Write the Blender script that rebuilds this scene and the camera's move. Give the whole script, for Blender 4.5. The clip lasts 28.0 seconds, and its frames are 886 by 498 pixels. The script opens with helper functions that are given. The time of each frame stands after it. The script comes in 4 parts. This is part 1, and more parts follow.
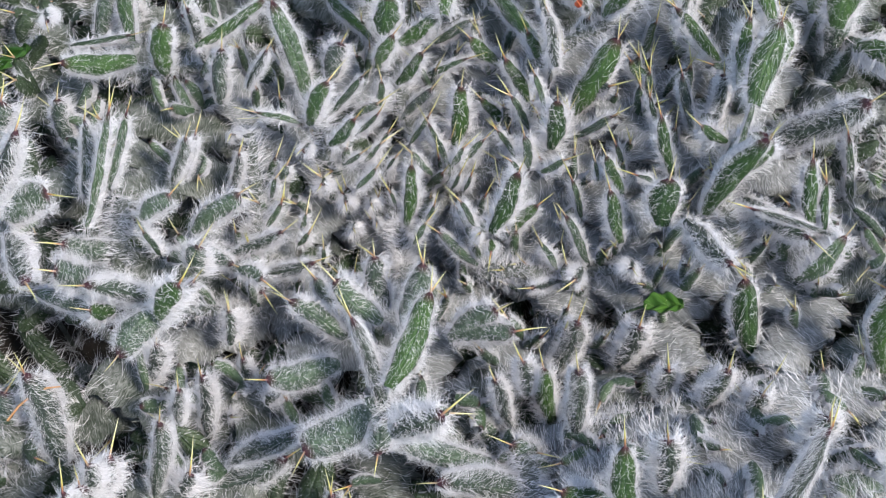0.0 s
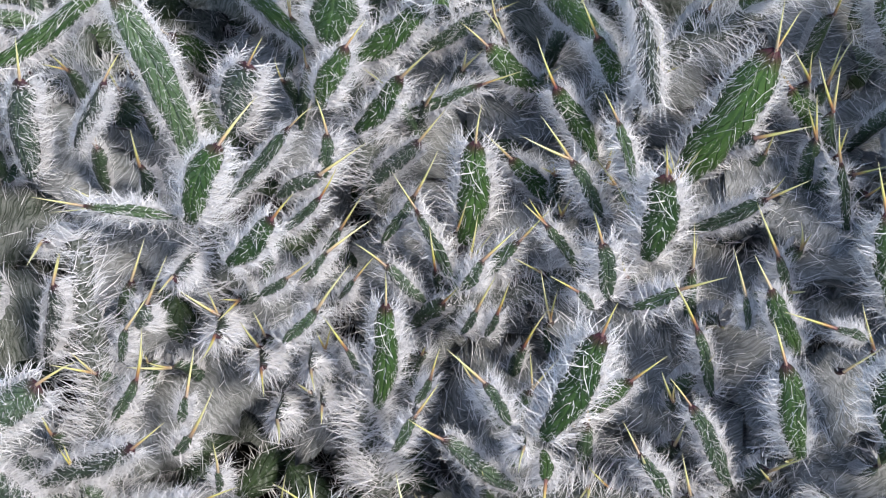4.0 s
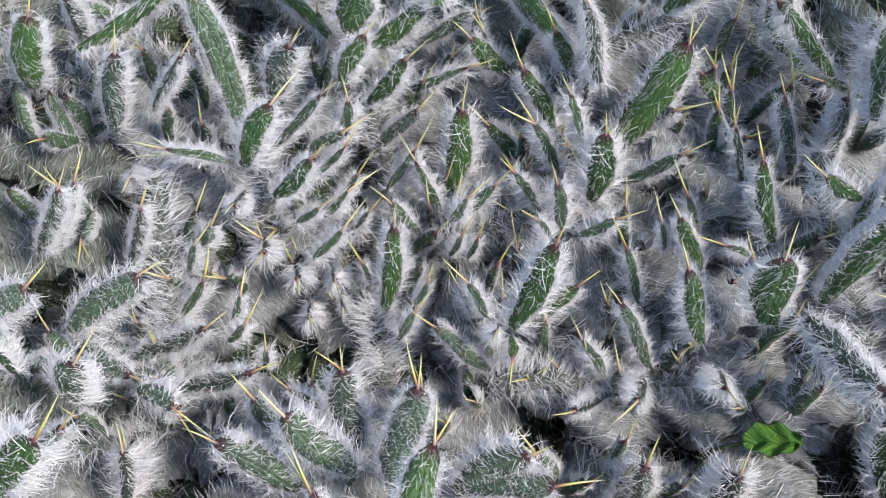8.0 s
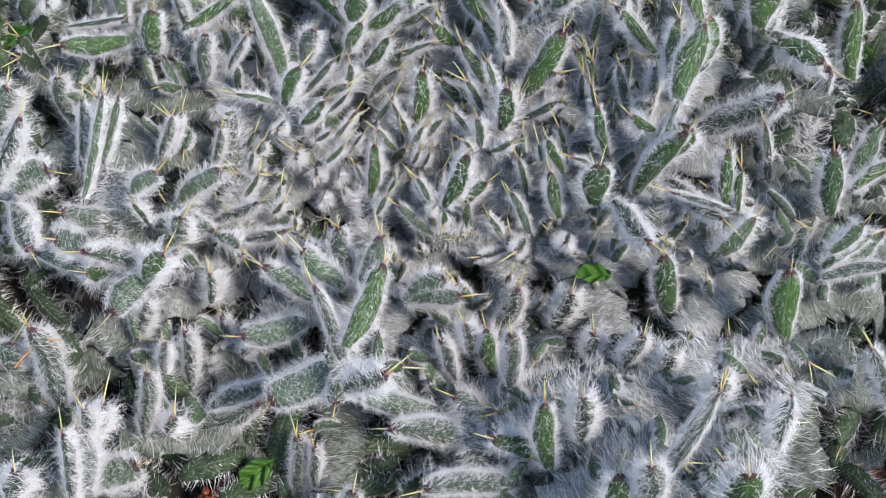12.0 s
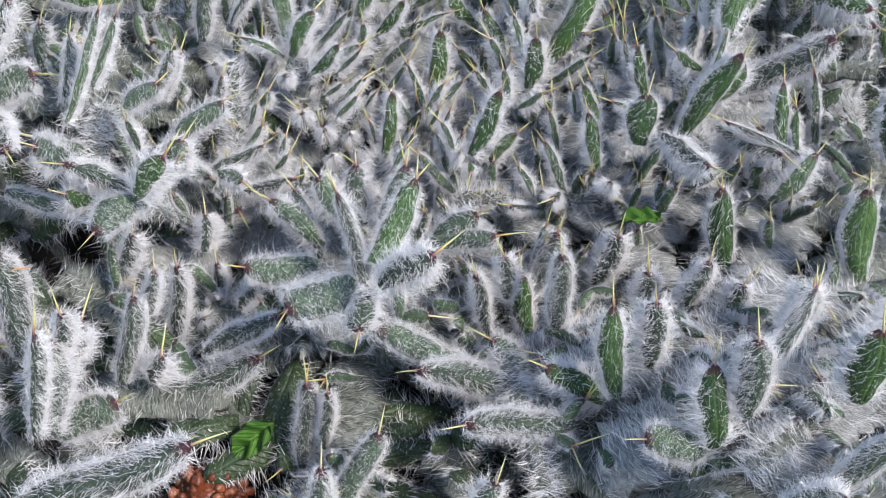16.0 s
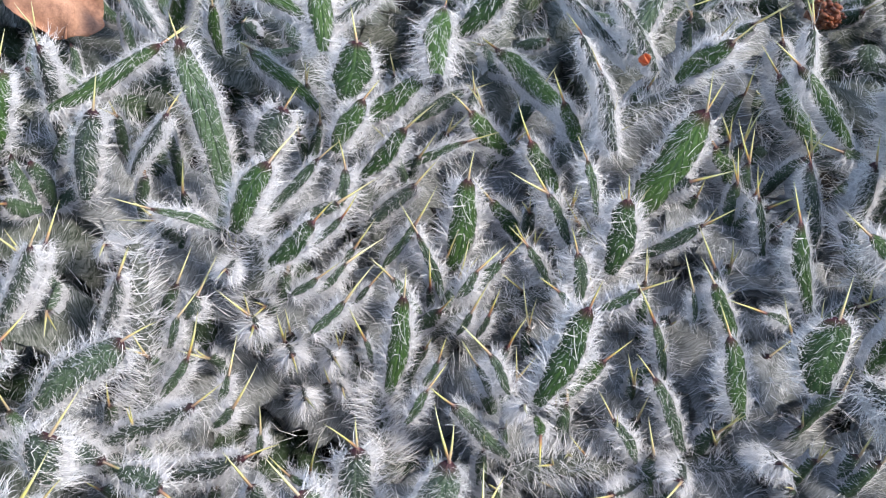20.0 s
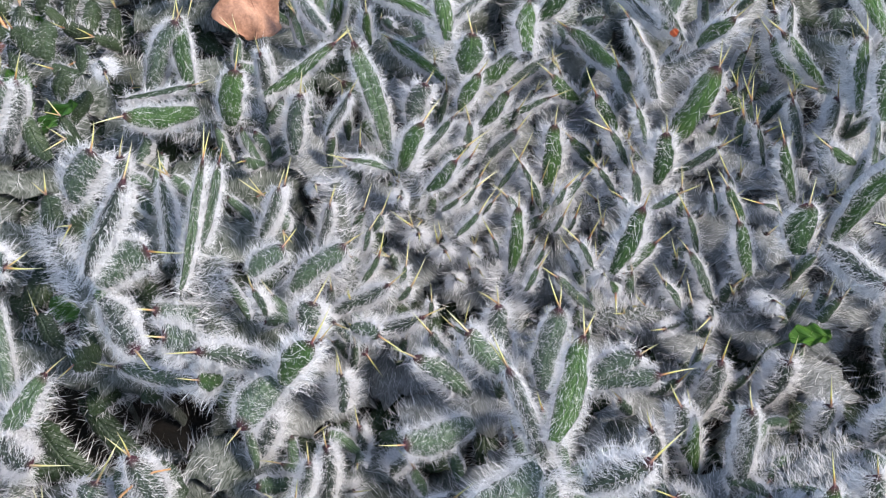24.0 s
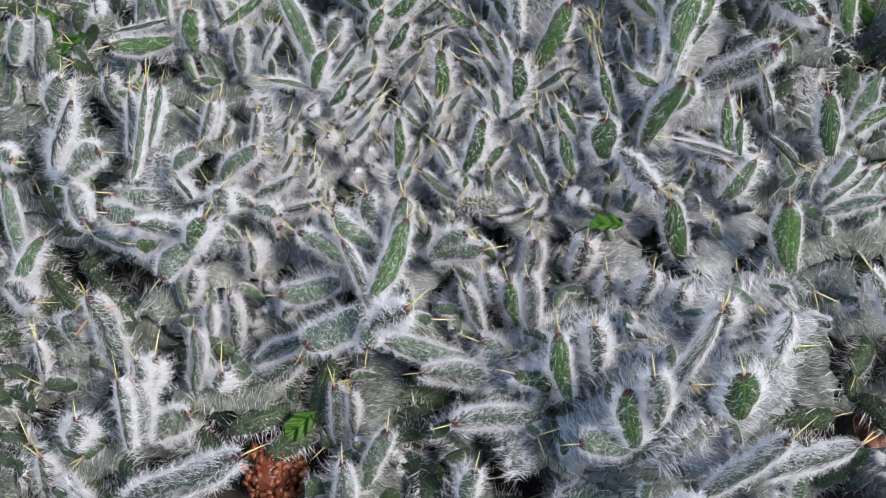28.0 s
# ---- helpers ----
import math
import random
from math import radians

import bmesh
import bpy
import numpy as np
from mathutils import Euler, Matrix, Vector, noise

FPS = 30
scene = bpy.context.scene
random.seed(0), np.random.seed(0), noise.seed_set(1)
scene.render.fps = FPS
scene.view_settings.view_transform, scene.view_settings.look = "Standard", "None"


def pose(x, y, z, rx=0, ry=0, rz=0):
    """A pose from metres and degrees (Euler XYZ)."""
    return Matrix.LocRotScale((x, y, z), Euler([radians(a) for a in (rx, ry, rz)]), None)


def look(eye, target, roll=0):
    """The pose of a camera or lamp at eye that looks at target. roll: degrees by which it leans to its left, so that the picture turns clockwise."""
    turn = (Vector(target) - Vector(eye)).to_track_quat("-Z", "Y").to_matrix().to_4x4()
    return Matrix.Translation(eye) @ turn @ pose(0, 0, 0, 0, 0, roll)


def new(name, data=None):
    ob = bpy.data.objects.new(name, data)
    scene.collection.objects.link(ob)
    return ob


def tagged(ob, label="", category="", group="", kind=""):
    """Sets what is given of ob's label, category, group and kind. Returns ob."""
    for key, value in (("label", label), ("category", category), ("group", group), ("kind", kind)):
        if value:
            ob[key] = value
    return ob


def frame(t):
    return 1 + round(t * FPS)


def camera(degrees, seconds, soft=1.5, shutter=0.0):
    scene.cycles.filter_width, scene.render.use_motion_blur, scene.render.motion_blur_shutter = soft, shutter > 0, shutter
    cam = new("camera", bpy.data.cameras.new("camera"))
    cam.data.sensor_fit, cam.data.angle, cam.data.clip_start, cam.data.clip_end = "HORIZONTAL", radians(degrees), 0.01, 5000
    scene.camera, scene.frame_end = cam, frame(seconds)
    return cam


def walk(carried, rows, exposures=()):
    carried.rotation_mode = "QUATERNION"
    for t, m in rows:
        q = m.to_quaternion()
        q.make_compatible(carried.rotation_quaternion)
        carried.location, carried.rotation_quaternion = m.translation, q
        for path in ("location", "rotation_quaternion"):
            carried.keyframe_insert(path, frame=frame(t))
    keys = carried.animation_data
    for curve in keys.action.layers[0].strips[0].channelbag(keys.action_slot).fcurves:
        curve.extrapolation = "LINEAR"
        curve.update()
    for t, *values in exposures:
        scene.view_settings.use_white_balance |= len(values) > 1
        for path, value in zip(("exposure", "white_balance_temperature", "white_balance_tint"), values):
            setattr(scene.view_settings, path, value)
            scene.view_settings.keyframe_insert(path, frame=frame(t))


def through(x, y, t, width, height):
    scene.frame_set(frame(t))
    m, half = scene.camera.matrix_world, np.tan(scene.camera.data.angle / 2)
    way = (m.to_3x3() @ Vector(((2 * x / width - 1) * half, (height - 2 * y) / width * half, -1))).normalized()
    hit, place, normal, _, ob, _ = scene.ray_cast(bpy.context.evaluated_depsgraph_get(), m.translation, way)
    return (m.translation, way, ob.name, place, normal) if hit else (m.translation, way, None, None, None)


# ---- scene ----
# ---- camera ----
cam = camera(42.0, 28.0, soft=1.1)
PATH = [
    (0, 0.0079, -0.2737, 0.4899, 30.31, 0.93, 1.56),
    (0.5, 0.0107, -0.2653, 0.4893, 29.78, 0.91, 1.48),
    (1, 0.0098, -0.2205, 0.4485, 28.92, 0.82, 1.17),
    (1.5, 0.0061, -0.1499, 0.3580, 27.59, 0.69, 0.78),
    (2, 0.0009, -0.1147, 0.3349, 27.81, 0.78, 0.49),
    (2.5, -0.0026, -0.0988, 0.3298, 28.01, 0.85, 0.13),
    (3, -0.0020, -0.0885, 0.3213, 28.15, 0.77, 0.12),
    (3.5, -0.0039, -0.0658, 0.2912, 27.98, 0.74, 0.15),
    (5.5, -0.0162, -0.0676, 0.2588, 29.37, -0.38, -0.30),
    (6, -0.0165, -0.0775, 0.2687, 29.23, -0.61, -0.34),
    (6.5, -0.0185, -0.0909, 0.2785, 29.56, -1.08, -0.20),
    (7, -0.0202, -0.1067, 0.2914, 29.74, -1.49, -0.22),
    (7.5, -0.0206, -0.1206, 0.3149, 29.35, -1.59, -0.21),
    (8, -0.0184, -0.1405, 0.3492, 29.16, -1.57, -0.02),
    (8.5, -0.0126, -0.1665, 0.3968, 28.57, -1.37, 0.52),
    (9, -0.0032, -0.1868, 0.4472, 27.83, -0.53, 0.41),
    (9.5, 0.0147, -0.2028, 0.4892, 26.71, 0.06, 1.61),
    (10, 0.0396, -0.2087, 0.5241, 25.43, 1.35, 1.99),
    (10.5, 0.0603, -0.1889, 0.5624, 23.23, 2.23, 2.10),
    (11, 0.0658, -0.1863, 0.5834, 21.81, 2.39, 2.13),
    (11.5, 0.0638, -0.2174, 0.5795, 22.26, 1.59, 3.49),
    (12, 0.0381, -0.2849, 0.5650, 26.55, 0.85, 2.54),
    (12.5, 0.0081, -0.3435, 0.5108, 30.48, -1.17, 2.42),
    (14.5, -0.0027, -0.3997, 0.4013, 37.82, -3.13, 2.17),
    (15, -0.0108, -0.4023, 0.4018, 38.99, -3.73, 2.36),
    (15.5, -0.0071, -0.3946, 0.4050, 39.18, -3.37, 1.71),
    (16, -0.0148, -0.3848, 0.4139, 39.28, -3.07, 0.91),
    (16.5, -0.0162, -0.3413, 0.4128, 38.07, -2.67, -0.34),
    (17, -0.0202, -0.2740, 0.4174, 36.06, -2.66, -1.20),
    (17.5, -0.0266, -0.2439, 0.4107, 36.14, -3.63, -1.50),
    (18, -0.0411, -0.2231, 0.3939, 36.96, -4.64, -2.01),
    (18.5, -0.0456, -0.2010, 0.3720, 37.42, -5.24, -2.30),
    (19, -0.0469, -0.1813, 0.3504, 37.60, -5.72, -2.30),
    (19.5, -0.0469, -0.1620, 0.3211, 38.03, -6.06, -2.42),
    (20, -0.0585, -0.1517, 0.2955, 38.30, -6.24, -3.08),
    (20.5, -0.0722, -0.1436, 0.2841, 38.09, -6.47, -3.40),
    (21, -0.0975, -0.1405, 0.2850, 37.54, -6.60, -3.15),
    (21.5, -0.1164, -0.1526, 0.3078, 37.66, -6.73, -3.51),
    (23.5, -0.1167, -0.2429, 0.4229, 35.47, -2.88, -4.09),
    (24, -0.1048, -0.2652, 0.4403, 34.78, -2.16, -4.21),
    (24.5, -0.0924, -0.2899, 0.4602, 34.73, -1.52, -3.83),
    (25, -0.0783, -0.3151, 0.4869, 34.16, -0.91, -3.63),
    (25.5, -0.0608, -0.3567, 0.5427, 33.87, 0.19, -3.44),
    (26, -0.0353, -0.3561, 0.5330, 32.96, 1.15, -2.91),
    (26.5, 0.0071, -0.3542, 0.5317, 31.60, 2.42, -2.11),
    (27, 0.0191, -0.3523, 0.5418, 30.60, 3.34, -1.77),
    (27.5, 0.0385, -0.3441, 0.5506, 29.56, 4.28, -1.24),
    (28, 0.0699, -0.3520, 0.5770, 29.08, 5.37, 1.71),
]
walk(cam, [(t, pose(*p)) for t, *p in PATH], exposures=[(0, 1.12, 6700, 10), (6, 1.14, 6700, 10), (10, 1.10, 6700, 10), (16, 1.16, 6700, 10), (20, 1.28, 6700, 10), (21, 1.33, 6700, 10), (24, 1.22, 6700, 10), (28, 1.02, 6700, 10)])

# ---- light: a bright, thinly overcast day ----
world = bpy.data.worlds.new("sky")
world.use_nodes = True
scene.world = world
wn = world.node_tree.nodes
sky = wn.new("ShaderNodeTexSky")
sky.sky_type, sky.sun_disc = "NISHITA", False
sky.sun_elevation, sky.sun_rotation = radians(52), radians(115)
world.node_tree.links.new(sky.outputs[0], wn["Background"].inputs[0])
wn["Background"].inputs[1].default_value = 0.15
sun = new("sun", bpy.data.lights.new("sun", "SUN"))
sun.data.energy, sun.data.angle, sun.data.color = 2.6, radians(14), (1.0, 0.95, 0.88)
sun.matrix_world = look((2.1, -1.0, 3.0), (0, 0, 0))


# ---- materials ----
def material(name):
    m = bpy.data.materials.new(name)
    m.use_nodes = True
    return m, m.node_tree.nodes, m.node_tree.links, m.node_tree.nodes["Principled BSDF"]


def ramp(n, stops):
    r = n.new("ShaderNodeValToRGB")
    e = r.color_ramp.elements
    while len(e) < len(stops):
        e.new(0.5)
    for k, (p, c) in zip(e, stops):
        k.position, k.color = p, (*c, 1)
    return r


def math_node(n, l, op, a, b=None):
    m = n.new("ShaderNodeMath")
    m.operation = op
    for i, v in enumerate((a, b)):
        if isinstance(v, (int, float)):
            m.inputs[i].default_value = v
        elif v is not None:
            l.new(v, m.inputs[i])
    return m.outputs[0]


def noise_node(n, l, scale, detail=4, coord="Object", rough=0.6):
    c = n.new("ShaderNodeTexCoord")
    t = n.new("ShaderNodeTexNoise")
    t.inputs["Scale"].default_value, t.inputs["Detail"].default_value, t.inputs["Roughness"].default_value = scale, detail, rough
    l.new(c.outputs[coord], t.inputs["Vector"])
    return t.outputs["Fac"]


def mix(n, l, fac, a, b):
    m = n.new("ShaderNodeMix")
    m.data_type = "RGBA"
    for s, v in ((0, fac), (6, a), (7, b)):
        if isinstance(v, tuple):
            m.inputs[s].default_value = (*v, 1)
        elif isinstance(v, (int, float)):
            m.inputs[s].default_value = v
        else:
            l.new(v, m.inputs[s])
    return m.outputs[2]


def blade_material(name, dark, light, felt, tip):
    """Leaf blade: netted side veins that run out from the midvein, felted pale patches, a dark pigmented tip."""
    m, n, l, p = material(name)
    uv = n.new("ShaderNodeUVMap")
    sep = n.new("ShaderNodeSeparateXYZ")
    l.new(uv.outputs[0], sep.inputs[0])
    across = math_node(n, l, "ABSOLUTE", math_node(n, l, "SUBTRACT", sep.outputs[0], 0.5))
    grain = noise_node(n, l, 450, 5)
    warp = math_node(n, l, "MULTIPLY", math_node(n, l, "SUBTRACT", grain, 0.5), 0.10)
    along = math_node(n, l, "ADD", math_node(n, l, "ADD", math_node(n, l, "MULTIPLY", sep.outputs[1], 8.0), math_node(n, l, "MULTIPLY", across, 6.0)), math_node(n, l, "MULTIPLY", warp, 4.0))
    wave = math_node(n, l, "ABSOLUTE", math_node(n, l, "SUBTRACT", math_node(n, l, "FRACT", along), 0.5))
    vein = math_node(n, l, "MAXIMUM", math_node(n, l, "SUBTRACT", 1.0, math_node(n, l, "MULTIPLY", wave, 9.0)), math_node(n, l, "SUBTRACT", 1.0, math_node(n, l, "MULTIPLY", across, 18.0)))
    vein = math_node(n, l, "MAXIMUM", vein, 0.0)
    info = n.new("ShaderNodeObjectInfo")
    patch = math_node(n, l, "ADD", noise_node(n, l, 120, 3), math_node(n, l, "MULTIPLY", math_node(n, l, "SUBTRACT", info.outputs["Random"], 0.5), 0.35))
    green = mix(n, l, ramp_of(n, l, patch, 0.32, 0.72), dark, light)
    green = mix(n, l, math_node(n, l, "MULTIPLY", vein, 0.16), green, tuple(min(1, 1.7 * c + 0.03) for c in light))
    web = ramp_of(n, l, noise_node(n, l, 900, 6, rough=0.75), 0.5, 0.74)
    green = mix(n, l, math_node(n, l, "MULTIPLY", web, felt), green, (0.55, 0.58, 0.56))
    green = mix(n, l, math_node(n, l, "MULTIPLY", ramp_of(n, l, across, 0.43, 0.49), 0.7), green, (0.022, 0.020, 0.020))
    if tip:
        green = mix(n, l, math_node(n, l, "MULTIPLY", ramp_of(n, l, math_node(n, l, "ADD", sep.outputs[1], math_node(n, l, "MULTIPLY", warp, 1.2)), 0.87, 0.98), 0.95), green, (0.05, 0.012, 0.022))
    l.new(green, p.inputs["Base Color"])
    p.inputs["Roughness"].default_value = 0.5
    p.inputs["Specular IOR Level"].default_value = 0.22
    b = n.new("ShaderNodeBump")
    b.inputs["Strength"].default_value, b.inputs["Distance"].default_value = 0.9, 0.0006
    l.new(math_node(n, l, "ADD", math_node(n, l, "SUBTRACT", grain, vein), 0.0), b.inputs["Height"])
    l.new(b.outputs[0], p.inputs["Normal"])
    return m


def ramp_of(n, l, value, low, high):
    r = n.new("ShaderNodeMapRange")
    r.inputs[1].default_value, r.inputs[2].default_value = low, high
    l.new(value, r.inputs[0])
    return r.outputs[0]


def hair_material(name, colour, through):
    """Fine plant hair: pale, lets some light through."""
    m, n, l, p = material(name)
    info = n.new("ShaderNodeNewGeometry")
    c = mix(n, l, info.outputs["Random Per Island"], tuple(0.62 * v for v in colour), colour)
    l.new(c, p.inputs["Base Color"])
    p.inputs["Roughness"].default_value = 0.45
    t = n.new("ShaderNodeBsdfTranslucent")
    l.new(c, t.inputs[0])
    mx = n.new("ShaderNodeMixShader")
    mx.inputs[0].default_value = through
    l.new(p.outputs[0], mx.inputs[1])
    l.new(t.outputs[0], mx.inputs[2])
    l.new(mx.outputs[0], n["Material Output"].inputs[0])
    return m


def grainy(name, dark, light, scale, rough=0.8, bump=0.001, fine=6, coord="Object"):
    m, n, l, p = material(name)
    a = noise_node(n, l, scale, fine, coord)
    b = noise_node(n, l, scale * 7, fine, coord)
    v = math_node(n, l, "ADD", math_node(n, l, "MULTIPLY", a, 0.6), math_node(n, l, "MULTIPLY", b, 0.4))
    l.new(mix(n, l, ramp_of(n, l, v, 0.35, 0.65), dark, light), p.inputs["Base Color"])
    p.inputs["Roughness"].default_value = rough
    bp = n.new("ShaderNodeBump")
    bp.inputs["Strength"].default_value, bp.inputs["Distance"].default_value = 0.8, bump
    l.new(v, bp.inputs["Height"])
    l.new(bp.outputs[0], p.inputs["Normal"])
    return m


BLADE = blade_material("leaf_upper", (0.026, 0.042, 0.032), (0.055, 0.090, 0.050), 0.35, True)
BLADE_DARK = blade_material("leaf_upper_grey", (0.018, 0.026, 0.022), (0.036, 0.055, 0.036), 0.15, True)
# old leaf green, with the shade of the gaps put into its colour
BLADE_OLD_SHADED = blade_material("old_leaf_upper_shaded", (0.012, 0.024, 0.010), (0.032, 0.054, 0.022), 0.3, False)
BLADE_MID = blade_material("leaf_upper_silver_green", (0.022, 0.044, 0.024), (0.055, 0.095, 0.044), 0.3, True)
BLADE_GREEN = blade_material("leaf_upper_green", (0.012, 0.035, 0.010), (0.042, 0.090, 0.021), 0.10, True)
WOOL = hair_material("white_wool", (0.90, 0.885, 0.895), 0.38)


def felt_material(name, dark, light):
    """Woolly leaf face: matted hair combed out from the midrib over a dull green ground."""
    m, n, l, p = material(name)
    uv = n.new("ShaderNodeUVMap")
    warp = n.new("ShaderNodeTexNoise")
    warp.inputs["Scale"].default_value, warp.inputs["Detail"].default_value = 9.0, 3
    l.new(uv.outputs[0], warp.inputs["Vector"])
    shift = n.new("ShaderNodeVectorMath")
    shift.operation = "MULTIPLY_ADD"
    l.new(warp.outputs["Color"], shift.inputs[0])
    shift.inputs[1].default_value = (0.10, 0.10, 0)
    l.new(uv.outputs[0], shift.inputs[2])
    stretch = n.new("ShaderNodeMapping")
    stretch.inputs["Scale"].default_value = (16, 120, 1)
    l.new(shift.outputs[0], stretch.inputs["Vector"])
    t = n.new("ShaderNodeTexNoise")
    t.inputs["Scale"].default_value, t.inputs["Detail"].default_value, t.inputs["Roughness"].default_value = 1.0, 5, 0.7
    l.new(stretch.outputs[0], t.inputs["Vector"])
    v = math_node(n, l, "ADD", math_node(n, l, "MULTIPLY", t.outputs["Fac"], 0.7), math_node(n, l, "MULTIPLY", noise_node(n, l, 90, 4), 0.3))
    l.new(mix(n, l, ramp_of(n, l, v, 0.42, 0.66), dark, light), p.inputs["Base Color"])
    p.inputs["Roughness"].default_value = 0.9
    b = n.new("ShaderNodeBump")
    b.inputs["Strength"].default_value, b.inputs["Distance"].default_value = 1.0, 0.0022
    l.new(v, b.inputs["Height"])
    l.new(b.outputs[0], p.inputs["Normal"])
    return m


UNDER = felt_material("white_felt", (0.36, 0.36, 0.37), (0.82, 0.80, 0.83))
FELT = felt_material("pale_leaf_felt", (0.11, 0.118, 0.112), (0.42, 0.425, 0.435))
RIB = felt_material("midrib_felt", (0.022, 0.034, 0.02), (0.30, 0.31, 0.29))
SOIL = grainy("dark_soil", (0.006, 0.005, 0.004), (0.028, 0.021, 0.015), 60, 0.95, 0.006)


def spine_material():
    m, n, l, p = material("yellow_spine")
    c = n.new("ShaderNodeTexCoord")
    s = n.new("ShaderNodeSeparateXYZ")
    l.new(c.outputs["Object"], s.inputs[0])
    info = n.new("ShaderNodeObjectInfo")
    v = math_node(n, l, "MULTIPLY", s.outputs[1], 1 / 0.013)
    r = ramp(n, [(0.0, (0.12, 0.03, 0.035)), (0.16, (0.30, 0.15, 0.045)), (0.38, (0.42, 0.39, 0.10)), (1.0, (0.54, 0.52, 0.29))])
    l.new(v, r.inputs[0])
    l.new(mix(n, l, math_node(n, l, "MULTIPLY", info.outputs["Random"], 0.45), r.outputs[0], (0.54, 0.52, 0.34)), p.inputs["Base Color"])
    p.inputs["Roughness"].default_value = 0.35
    return m


SPINE = spine_material()


# ---- building blocks ----
def part(name, data, parent, label="", m=None):
    ob = new(name, data)
    ob.parent = parent
    if m is not None:
        ob.matrix_basis = m
    return tagged(ob, label) if label else ob


def mesh_of(name, verts, faces, mats, index=None, uv=None, smooth=True):
    me = bpy.data.meshes.new(name)
    me.from_pydata([tuple(v) for v in verts], [], faces)
    for m in mats:
        me.materials.append(m)
    if index is not None:
        me.polygons.foreach_set("material_index", np.asarray(index, np.int32))
    if smooth:
        me.polygons.foreach_set("use_smooth", np.ones(len(me.polygons), bool))
    if uv is not None:
        layer = me.uv_layers.new(name="UVMap")
        loops = np.zeros(len(me.loops), np.int32)
        me.loops.foreach_get("vertex_index", loops)
        layer.data.foreach_set("uv", np.asarray(uv, np.float32)[loops].ravel())
    me.update()
    return me


def hairs(name, root, way, length, width, rng, kink=0.28, mat=None, joints=2, clump=1):
    """Many tapered, bent hairs in one mesh; root, way: N x 3, length: N."""
    way = way / (np.linalg.norm(way, axis=1, keepdims=True) + 1e-9)
    if clump > 1:  # hairs stick together in small tufts that meet at their tips
        goal = np.repeat(root + way * length[:, None], clump, 0) + rng.normal(0, 0.0009, (len(root) * clump, 3))
        root = np.repeat(root, clump, 0) + rng.normal(0, 0.0006, (len(root) * clump, 3))
        way, length, width = goal - root, np.linalg.norm(goal - root, axis=1) * rng.uniform(0.8, 1.05, len(goal)), np.repeat(width, clump)
        way = way / (length[:, None] + 1e-9)
    n = len(root)
    side = np.cross(way, rng.normal(size=(n, 3)))
    side /= np.linalg.norm(side, axis=1, keepdims=True) + 1e-9
    bend = rng.normal(size=(n, 3)) * kink
    rows, pos = [], root
    for k in range(joints):
        w = width * (1 - 0.55 * k / joints)
        rows += [pos + side * w[:, None] / 2, pos - side * w[:, None] / 2]
        d = way + bend * (k + 0.4) / joints + (rng.normal(0, 0.6 * kink, (n, 3)) if joints > 2 else 0)
        d /= np.linalg.norm(d, axis=1, keepdims=True) + 1e-9
        pos = pos + d * (length / joints)[:, None]
    rows.append(pos)
    per = 2 * joints + 1
    verts = np.stack(rows, 1).reshape(-1, 3)
    base = np.arange(n) * per
    me = bpy.data.meshes.new(name)
    tris = []
    for k in range(joints - 1):
        a = base + 2 * k
        tris += [np.stack([a, a + 1, a + 3], 1), np.stack([a, a + 3, a + 2], 1)]
    a = base + 2 * joints - 2
    tris.append(np.stack([a, a + 1, a + 2], 1))
    f = np.concatenate(tris)
    me.vertices.add(len(verts))
    me.vertices.foreach_set("co", verts.astype(np.float32).ravel())
    me.loops.add(3 * len(f))
    me.loops.foreach_set("vertex_index", f.astype(np.int32).ravel())
    me.polygons.add(len(f))
    me.polygons.foreach_set("loop_start", np.arange(0, 3 * len(f), 3, dtype=np.int32))
    me.polygons.foreach_set("loop_total", np.full(len(f), 3, np.int32))
    me.update(calc_edges=True)
    me.materials.append(mat or WOOL)
    return me


LONG, WIDE = 0.030, 0.0105
GROUND = -0.105


